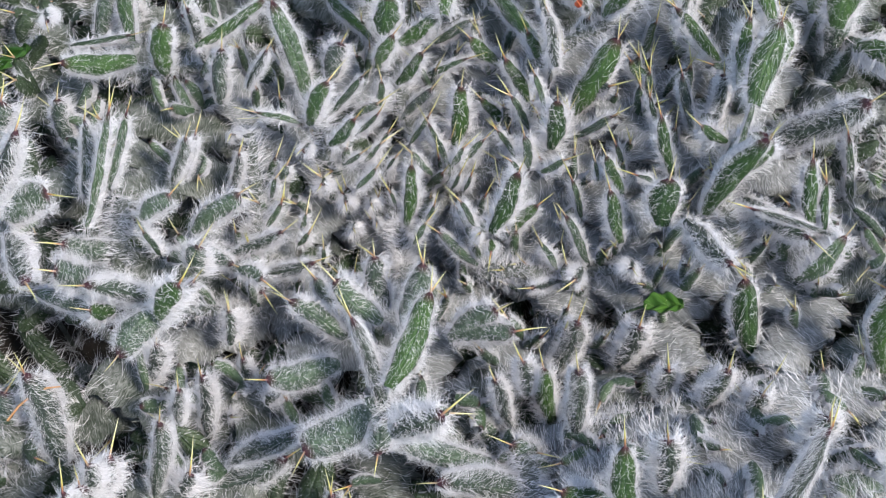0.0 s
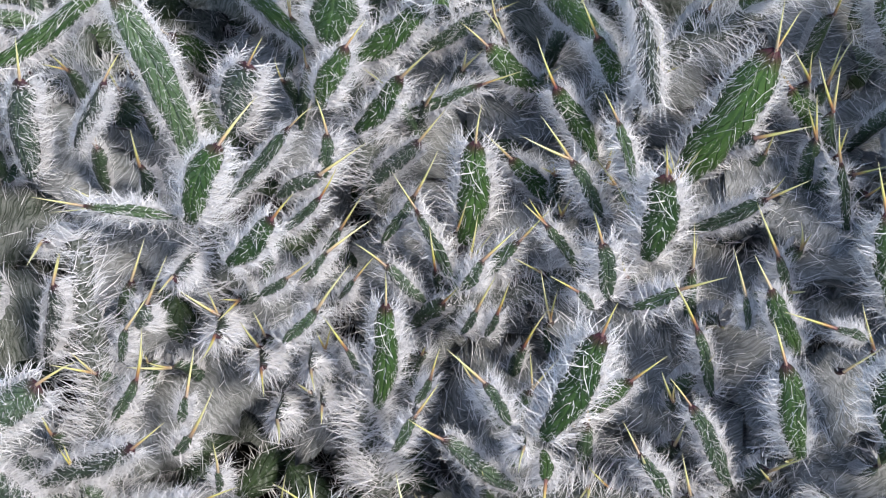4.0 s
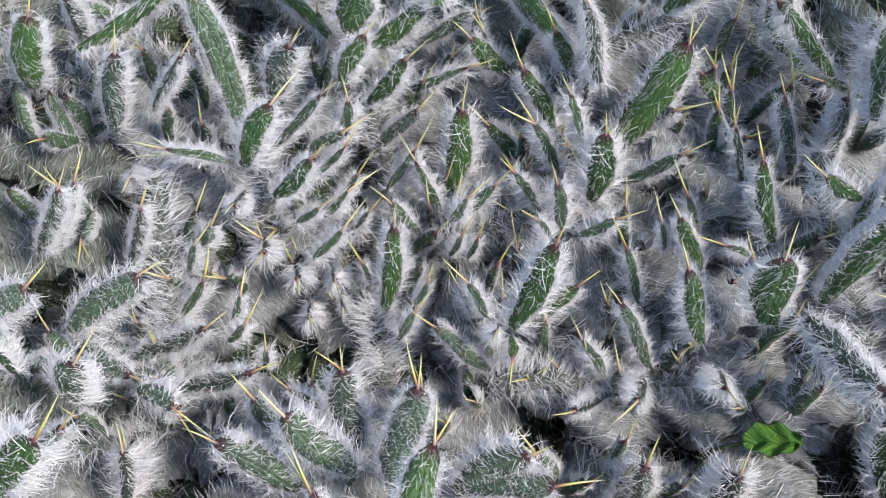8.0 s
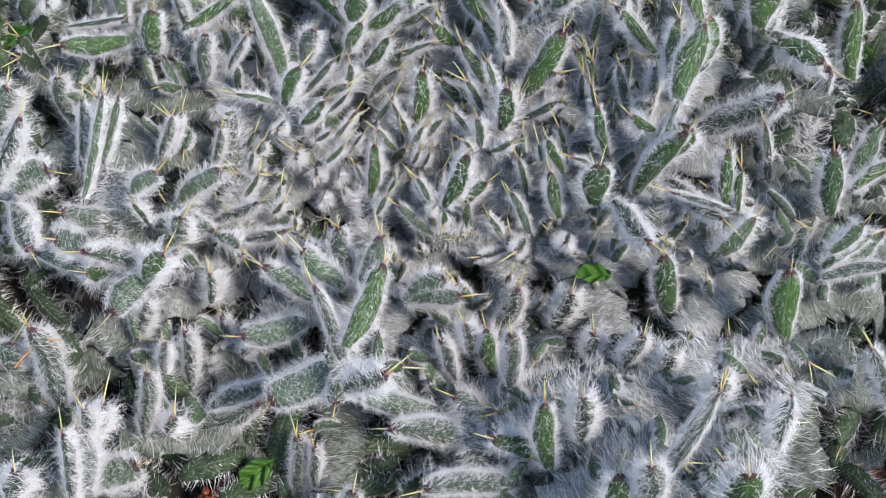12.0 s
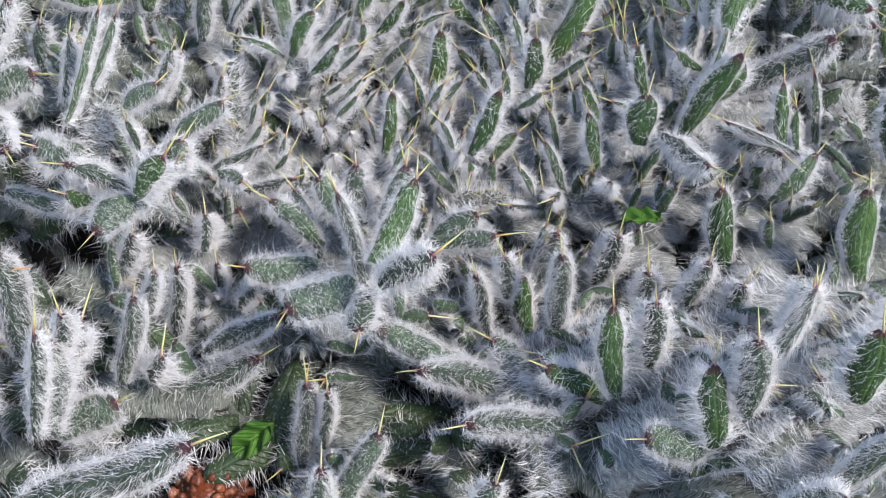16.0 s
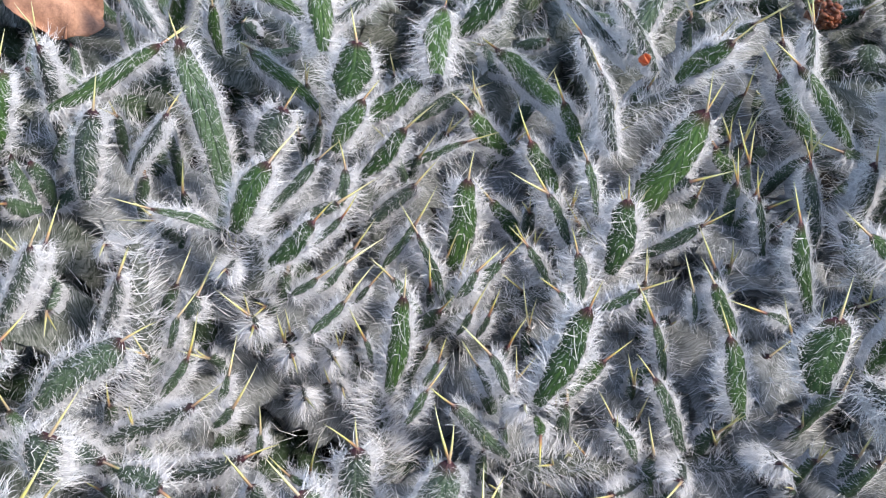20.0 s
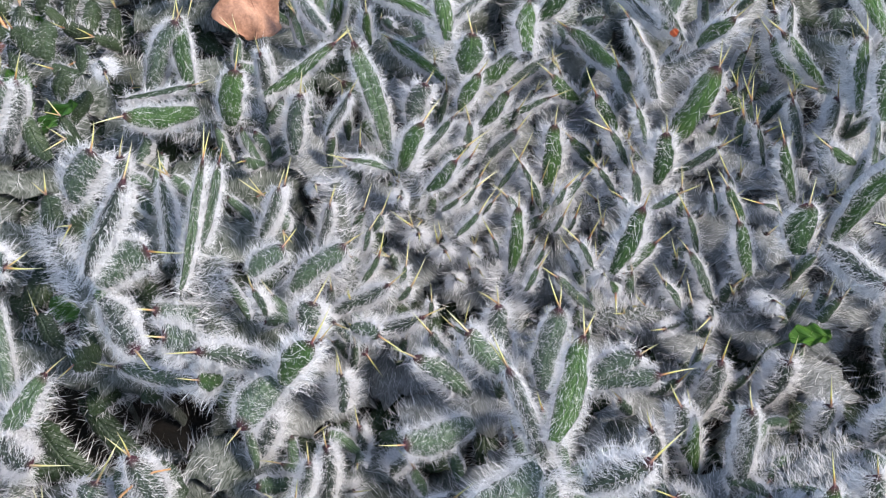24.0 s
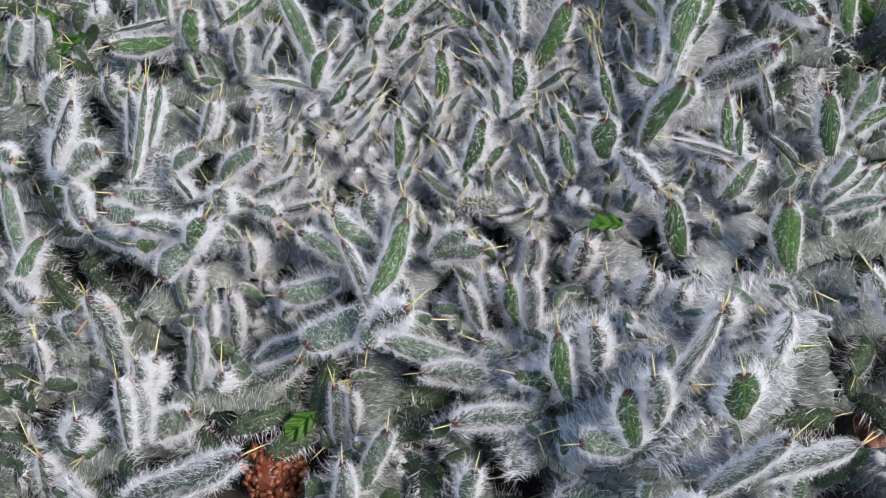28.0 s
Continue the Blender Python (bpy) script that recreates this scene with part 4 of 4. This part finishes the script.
def lower_leaf(x, y, z, turn, lobes, rise, kind="f", tufts=0, felt=None):
    """A leaf of the lower layer: pairs of lobes along a midrib."""
    way = Vector((math.cos(turn), math.sin(turn), rise))
    span = 0.060
    p0, p1 = Vector((x, y, z)) - way * span / 2, Vector((x, y, z)) + way * span / 2
    young = kind == "f" and abs(x - 0.02) < 0.155 and -0.05 < y < 0.20
    whole = leaf(LOWER[2 if young else int(x * 977 + y * 613) % 3], *(1000 * p0), *(1000 * p1), 40 if kind == "f" else 30, "lower leaves of the thistle", tufts or (230 if young else 190 if kind == "f" else 130), "thistle_leaf", felt or (FELT if young else RIB))
    side = Vector((-way.y, way.x, 0)).normalized()
    for k in range(min(lobes, 3 if young else 3) if canopy(x, y)[1] > 1.6 else lobes):
        t = (k // 2 + 0.6) / (lobes / 2 + 0.3)
        s = 1 if k % 2 else -1
        root = p0.lerp(p1, min(t, 1.0))
        d = side * s * wild.uniform(0.3, 0.8) + way * wild.uniform(0.2, 0.5) + Vector((0, wild.uniform(0.0, 0.3), wild.uniform(0.5, 1.1)))
        if young:
            d = side * s * wild.uniform(0.1, 0.45) + way * wild.uniform(0.0, 0.25) + Vector((0, wild.uniform(-0.2, 0.15), wild.uniform(0.8, 1.2)))
        tip = root + d.normalized() * wild.uniform(0.018, 0.030)
        top, crowd = canopy(tip.x, tip.y)
        if young:
            tip.z = min(max(tip.z, top - 0.030), top - wild.uniform(0.013, 0.024))
            root = tip - d.normalized() * wild.uniform(0.022, 0.030)
        elif crowd > 0.8:
            tip.z = min(tip.z, top - 0.026)
        if tip.z < GROUND + 0.012:
            tip.z = GROUND + 0.012
        lobe(whole, *(1000 * tip), *(1000 * root), wild.uniform(5.5, 8) if young else wild.uniform(6.5, 11), "y" if young else kind, wild.uniform(-40, 40) * (0.5 if young else 1), wild.choice((0, 0, 1, 2)), wild.choice((1, 1, 2)))


# places where the rosette opens on older leaves near the soil, their green darkened for shade
GAPS = [(-0.086, -0.118, 0.02), (0.245, -0.112, 0.036), (-0.200, -0.004, 0.045), (-0.238, -0.030, 0.04), (-0.172, -0.025, 0.028), (-0.105, -0.146, 0.046), (-0.145, -0.175, 0.04), (-0.205, 0.004, 0.032), (-0.250, -0.048, 0.028), (-0.034, -0.132, 0.020), (0.242, -0.016, 0.030), (0.271, 0.140, 0.030), (-0.155, -0.100, 0.018), (0.160, 0.205, 0.026), (0.142, 0.241, 0.03), (-0.21, 0.211, 0.028), (-0.184, -0.006, 0.025)]


def in_bed(x, y):
    """The rosette and what grows close round it."""
    return -0.235 < y < 0.34 and abs(x + 0.012) < min(0.37, 0.30 + 0.25 * (y + 0.16) + 0.02 * math.sin(40 * y))


def old_leaf(x, y, z, turn):
    """An older leaf lying low: broad dull green lobes, coloured darker for shade, with little wool."""
    way = Vector((math.cos(turn), math.sin(turn), 0.1))
    p0, p1 = Vector((x, y, z + 0.012)) - way * 0.03, Vector((x, y, z + 0.016)) + way * 0.03
    whole = leaf("older green thistle leaf lying near the soil, darkened for shade", *(1000 * p0), *(1000 * p1), 16, "older leaves of the thistle", 90, "basal_leaf")
    side = Vector((-way.y, way.x, 0)).normalized()
    for k in range(5):
        root = p0.lerp(p1, 0.15 + 0.4 * (k // 2)) - Vector((0, 0, 0.014))
        tip = root + (side * (1 if k % 2 else -1) * (k < 4) + way * 0.5 + Vector((0, 0, wild.uniform(0.0, 0.4)))).normalized() * wild.uniform(0.034, 0.046)
        lobe(whole, *(1000 * tip), *(1000 * root), wild.uniform(10, 14), "o", wild.uniform(-20, 20), wild.choice((0, 1)))


for row in range(12):
    for column in range(14):
        x, y = -0.40 + column * 0.060 + wild.uniform(-0.015, 0.015), -0.28 + row * 0.060 + wild.uniform(-0.015, 0.015)
        if in_bed(x, y) and (x + 0.112) ** 2 + (y + 0.150) ** 2 > 0.048**2:
            old_leaf(x, y, GROUND + 0.018 + wild.uniform(0, 0.018), wild.uniform(0, 6.3))

# where the older, greener leaves come through
GREEN = [(-0.25, -0.10, 0.05), (-0.10, -0.17, 0.05), (-0.232, -0.034, 0.055), (-0.180, -0.107, 0.05), (-0.264, 0.09, 0.04), (-0.294, 0.21, 0.07), (0.255, 0.167, 0.085), (0.20, 0.21, 0.05), (0.245, 0.074, 0.04), (-0.002, -0.129, 0.035), (0.16, 0.20, 0.05)]

for row in range(17):
    for column in range(18):
        x = -0.40 + column * 0.047 + wild.uniform(-0.015, 0.015)
        y = -0.28 + row * 0.044 + wild.uniform(-0.015, 0.015)
        if not in_bed(x, y):
            continue
        top, crowd = canopy(x, y)
        out = math.atan2(y - 0.03, x - 0.02)
        if any((x - a) ** 2 + (y - b) ** 2 < r * r for a, b, r in GAPS):
            continue
        kind = "o" if any((x - a) ** 2 + (y - b) ** 2 < r * r for a, b, r in GREEN) else "f"
        if y < -0.04 or x < -0.12:
            top -= 0.006
        if crowd > 0.6:
            lower_leaf(x, y, max(GROUND + 0.02, top - wild.uniform(0.028, 0.040) + 0.006), out + wild.uniform(-0.9, 0.9), 6, wild.uniform(-0.1, 0.4), kind)
        else:
            lower_leaf(x, y, -0.030 + wild.uniform(-0.03, 0.0), out + wild.uniform(-0.9, 0.9), 7, wild.uniform(0.0, 0.5), kind)


for x, y in ((-0.085, 0.063), (0.135, 0.045), (0.103, 0.116), (0.164, 0.020), (0.192, 0.017), (0.224, 0.055), (0.238, 0.003), (0.168, -0.016), (0.210, -0.022), (-0.071, 0.004), (0.001, -0.052)):
    lower_leaf(x, y, canopy(x, y)[0] - 0.026, wild.uniform(0, 6), 6, 0.1)
# thick wool that joins the bases of the front lobes
for x, y, down in ((0.055, -0.075, 0.004), (0.080, -0.085, 0.0), (0.110, -0.085, 0.0), (0.140, -0.075, 0.0), (0.100, -0.130, 0.004), (0.130, -0.115, 0.0), (0.155, -0.140, 0.0), (0.170, -0.060, 0.004), (0.185, -0.100, 0.0)):
    lower_leaf(x, y, canopy(x, y)[0] - 0.017 - down, wild.uniform(0.2, 1.2), 2, 0.1, "f", 900, FELT)


for k in range(16):
    x, y = 0.025 + 0.028 * (k % 4) + wild.uniform(-0.008, 0.008), 0.030 + 0.028 * (k // 4) + wild.uniform(-0.008, 0.008)
    lower_leaf(x, y, canopy(x, y)[0] - 0.021, wild.uniform(0, 6.3), 2, 0.1, "f", 260)


# ---- small things between the leaves ----
def thin_sheet(name, outline, mat, thick, bend, n=16, m=20):
    """A thin leaf: outline(v) gives its half width along v, bend(u, v) its height, both in metres."""
    verts, faces = [], []
    for layer in (0, -thick):
        for j in range(m + 1):
            for i in range(n + 1):
                u, v = 2 * i / n - 1, j / m
                w, y = outline(u, v)
                verts.append((u * w, y, bend(u, v) + layer))
    half = (n + 1) * (m + 1)
    for j in range(m):
        for i in range(n):
            a = j * (n + 1) + i
            q = (a, a + 1, a + n + 2, a + n + 1)
            faces += [q, tuple(half + k for k in reversed(q))]
    rim = [j * (n + 1) for j in range(m + 1)] + [m * (n + 1) + i for i in range(1, n + 1)] + [j * (n + 1) + n for j in range(m - 1, -1, -1)] + list(range(n - 1, 0, -1))
    for a, b in zip(rim, rim[1:] + rim[:1]):
        faces.append((a, b, half + b, half + a))
    return mesh_of(name, verts, faces, [mat])


DRY = grainy("dry_leaf", (0.17, 0.078, 0.05), (0.44, 0.24, 0.155), 90, 0.75, 0.0008)
DRY_DARK = grainy("dark_dry_leaf", (0.10, 0.035, 0.02), (0.22, 0.08, 0.045), 90, 0.7, 0.0008)
FRESH = blade_material("fresh_leaf", (0.018, 0.060, 0.008), (0.050, 0.125, 0.014), 0.0, False)
CONE = grainy("cone_scale", (0.03, 0.008, 0.004), (0.22, 0.055, 0.02), 170, 0.38, 0.0008)
CONE_TIP = grainy("cone_scale_tip", (0.07, 0.018, 0.008), (0.34, 0.115, 0.05), 240, 0.38, 0.0006)
STRAW = grainy("dry_straw", (0.35, 0.16, 0.06), (0.60, 0.34, 0.16), 200, 0.6, 0.0004)
ORANGE = grainy("orange_scrap", (0.30, 0.055, 0.02), (0.52, 0.13, 0.04), 300, 0.6, 0.0005)


def oval(length, wide, tooth=0.0, teeth=7):
    def outline(u, v):
        w = wide / 2 * math.sin(math.pi * min(1, max(0.02, 0.06 + 0.92 * v))) ** 0.65
        ragged = 3.5 * tooth * math.sin(5.5 * v + (2.1 if u > 0 else 0.4)) if 0.05 < tooth < 0.08 else 0.0
        return w * (1 + ragged + tooth * abs(math.sin(teeth * math.pi * v))), length * v + tooth * length * 0.1 * abs(u)

    return outline


def dry_leaf(name, label, mat, length, wide, m):
    sheet = thin_sheet(name, oval(length, wide, 0.07, 4), mat, 0.0004, lambda u, v: 0.006 * math.cos(2.2 * u) * math.sin(3 * v + 0.5) + 0.0035 * math.sin(7 * v + 3 * u) + 0.008 * u * u + 0.0013 * math.sin(11 * u + 5 * v) * math.sin(9 * v) + 0.003 * abs(u) ** 3 * math.sin(13 * v))
    ob = tagged(new(name, sheet), label, "leaf")
    ob.matrix_basis = m
    rib = part("leaf_vein", tube([(0, length * t, 0.005 * math.sin(3 * t + 0.5) + 0.0035 * math.sin(7 * t) + 0.0003) for t in np.linspace(0, 0.97, 14)], 0.0007, 0.0002, mat), ob)
    return rib


def tube(points, r0, r1, mat, sides=6):
    pts = [Vector(p) for p in points]
    verts, faces = [], []
    for k, p in enumerate(pts):
        d = (pts[min(k + 1, len(pts) - 1)] - pts[max(k - 1, 0)]).normalized()
        a = d.orthogonal().normalized()
        b = d.cross(a)
        r = r0 + (r1 - r0) * k / (len(pts) - 1)
        verts += [p + r * (a * math.cos(2 * math.pi * i / sides) + b * math.sin(2 * math.pi * i / sides)) for i in range(sides)]
    for k in range(len(pts) - 1):
        for i in range(sides):
            j = (i + 1) % sides
            faces.append((k * sides + i, k * sides + j, (k + 1) * sides + j, (k + 1) * sides + i))
    return mesh_of("tube", verts, faces, [mat])


dry_leaf("dry_leaf", "curled tan dry leaf caught behind the thistle", DRY, 0.042, 0.040, pose(-0.160, 0.219, -0.042, 30, 16, 14))
dry_leaf("dry_leaf", "dark red-brown dead leaf lying on the soil", DRY_DARK, 0.036, 0.030, pose(0.246, -0.118, -0.086, 16, -10, -60))


def fresh_leaf(label, length, wide, m, wavy=0.0018):
    sheet = thin_sheet("leaf", oval(length, wide, 0.09, 6), FRESH, 0.0005, lambda u, v: 0.22 * wide * abs(u) + wavy * math.sin(16 * v + 4 * abs(u)) - 0.12 * length * v * v)
    layer = sheet.uv_layers.new(name="UVMap")
    loops = np.zeros(len(sheet.loops), np.int32)
    sheet.loops.foreach_get("vertex_index", loops)
    co = np.zeros(3 * len(sheet.vertices), np.float32)
    sheet.vertices.foreach_get("co", co)
    co = co.reshape(-1, 3)
    layer.data.foreach_set("uv", np.stack([co[:, 0] / wide + 0.5, co[:, 1] / length], 1)[loops].ravel())
    ob = tagged(new("weed_leaf"), label, "leaf", "bright green weed leaves")
    ob.matrix_basis = m
    part("blade", sheet, ob)
    part("stalk", tube([(0, 0.001, 0), (0, -0.010, -0.004), (0.001, -0.018, -0.018), (0.001, -0.02, -0.04)], 0.0007, 0.0009, FRESH), ob)
    return ob


WEED = "bright green toothed weed leaf among the woolly lobes"
fresh_leaf(WEED, 0.019, 0.012, pose(0.091, -0.010, -0.014, 15, -10, -95), 0.0013)
fresh_leaf("round bright green weed leaf standing behind a lobe", 0.026, 0.021, pose(0.231, 0.076, -0.058, 55, 0, -12), 0.0008)
for x, y, z, rx, rz, n in ((-0.280, 0.155, -0.036, 40, 20, 0.030), (-0.270, 0.142, -0.030, 30, -60, 0.026), (-0.276, 0.150, -0.032, 60, 80, 0.024), (-0.283, 0.150, -0.034, 45, 110, 0.022), (-0.279, 0.158, -0.040, 55, -15, 0.026), (-0.252, 0.028, -0.036, 25, -70, 0.032), (-0.090, -0.121, -0.066, 35, -50, 0.023), (0.160, -0.150, -0.060, 30, 10, 0.028), (0.176, -0.146, -0.066, 20, -60, 0.025), (-0.290, 0.235, -0.070, 40, 10, 0.03), (0.285, 0.170, -0.060, 45, 40, 0.03)):
    fresh_leaf(WEED, n, n * (0.40 if y > 0.1 else 0.62), pose(x, y, z, rx, wild.uniform(-15, 15), rz))


def cone_thing(label, m, wide, rows):
    """A small woody cone: rounded overlapping scales round a core."""
    ob = tagged(new("pine_cone"), label, "cone", "woody cones on the soil")
    ob.matrix_basis = m
    bm = bmesh.new()
    bmesh.ops.create_icosphere(bm, subdivisions=2, radius=wide * 0.36)
    bmesh.ops.scale(bm, vec=(1, 1, 1.05), verts=bm.verts)
    core = bpy.data.meshes.new("core")
    bm.to_mesh(core)
    bm.free()
    core.materials.append(CONE)
    part("core", core, ob)
    scales = []
    for mat, seed in ((CONE, 1), (CONE_TIP, 2), (CONE, 3), (CONE, 5), (CONE_TIP, 7)):
        bm = bmesh.new()
        bmesh.ops.create_icosphere(bm, subdivisions=2, radius=1.0)
        for v in bm.verts:
            q = 1 + 0.7 * noise.noise(v.co * 1.1 + Vector((seed * 3.7, 0, 0))) + 0.25 * noise.noise(v.co * 3.1 + Vector((0, seed * 2.3, 0)))
            v.co = Vector((v.co.x * 0.0034 * q, v.co.y * 0.0026 * q, v.co.z * 0.0026 * q))
        for face in bm.faces:
            face.smooth = True
        me = bpy.data.meshes.new("scale")
        bm.to_mesh(me)
        bm.free()
        me.materials.append(mat)
        scales.append(me)
    n = rows * 15
    for k in range(n):
        h = 1 - 2 * (k + 0.5) / n
        a = k * 2.39996
        r = math.sqrt(1 - h * h)
        d = Vector((r * math.cos(a), r * math.sin(a), h))
        turn = d.to_track_quat("Z", "X").to_matrix().to_4x4() @ pose(0, 0, 0, 25, wild.uniform(-20, 20), wild.uniform(0, 360))
        part("scale", scales[(k * 7 + k // 3) % 5], ob, "", Matrix.Translation(d * wide * (0.39 + wild.uniform(-0.09, 0.07))) @ turn @ Matrix.Scale(wide / 0.046 * wild.uniform(0.5, 1.3), 4))
    return ob


cone_thing("red-brown woody cone with knobbly scales lying on soil", pose(-0.101, -0.136, GROUND + 0.021, 70, 10, 30), 0.043, 9)
cone_thing("second brown cone partly under the leaves", pose(-0.146, -0.172, GROUND + 0.017, 80, 0, -20), 0.034, 8)
cone_thing("dark red-brown elongated cone behind the thistle", pose(0.151, 0.207, 0.002, 58, 8, 0) @ Matrix.Diagonal((0.85, 0.8, 1.6, 1)), 0.017, 7)

scrap = tagged(new("scrap", thin_sheet("scrap", oval(0.0040, 0.0036, 0.2, 3), ORANGE, 0.0008, lambda u, v: 0.0012 * math.sin(5 * u + 4 * v))), "small orange plant scrap caught in the wool", "debris")
scrap.matrix_basis = pose(0.062, 0.152, 0.020, 30, 0, 20)

straw = tagged(new("straw", tube([(-0.213, -0.073, -0.022), (-0.207, -0.068, -0.016), (-0.200, -0.064, -0.012), (-0.193, -0.061, -0.010), (-0.186, -0.061, -0.008)], 0.0007, 0.0004, STRAW)), "thin orange dry straw draped over a woolly lobe", "straw")

# dry litter behind the thistle
dry_leaf("dry_leaf", "brown withered leaf lying on the soil behind", DRY_DARK, 0.045, 0.030, pose(-0.322, 0.205, -0.066, 22, 8, -25))
dry_leaf("dry_leaf", "yellow-brown dead leaf above the dark cone", DRY, 0.034, 0.020, pose(0.168, 0.236, -0.004, 30, 0, 78))
LITTER = random.Random(31)
for k in range(11):
    x, y, z, turn = LITTER.uniform(-0.335, -0.285), LITTER.uniform(0.185, 0.245), LITTER.uniform(-0.070, -0.045), LITTER.uniform(-0.7, 2.2)
    long, rise = LITTER.uniform(0.022, 0.045), LITTER.uniform(0.1, 0.7)
    way = Vector((math.cos(turn), math.sin(turn), rise)) * long
    tagged(new("straw", tube([Vector((x, y, z)) + way * t + Vector((0, 0, -0.006 * t * t)) for t in np.linspace(0, 1, 6)], 0.0011, 0.0004, STRAW)), "thin dry straw standing in the brown litter", "straw", "dry straws in the litter")
tagged(new("stick", tube([(0.160, 0.226, 0.002), (0.170, 0.228, 0.004), (0.181, 0.228, 0.005)], 0.0016, 0.0013, STRAW, 8)), "short pale tan stick lying across the leaves", "stick")
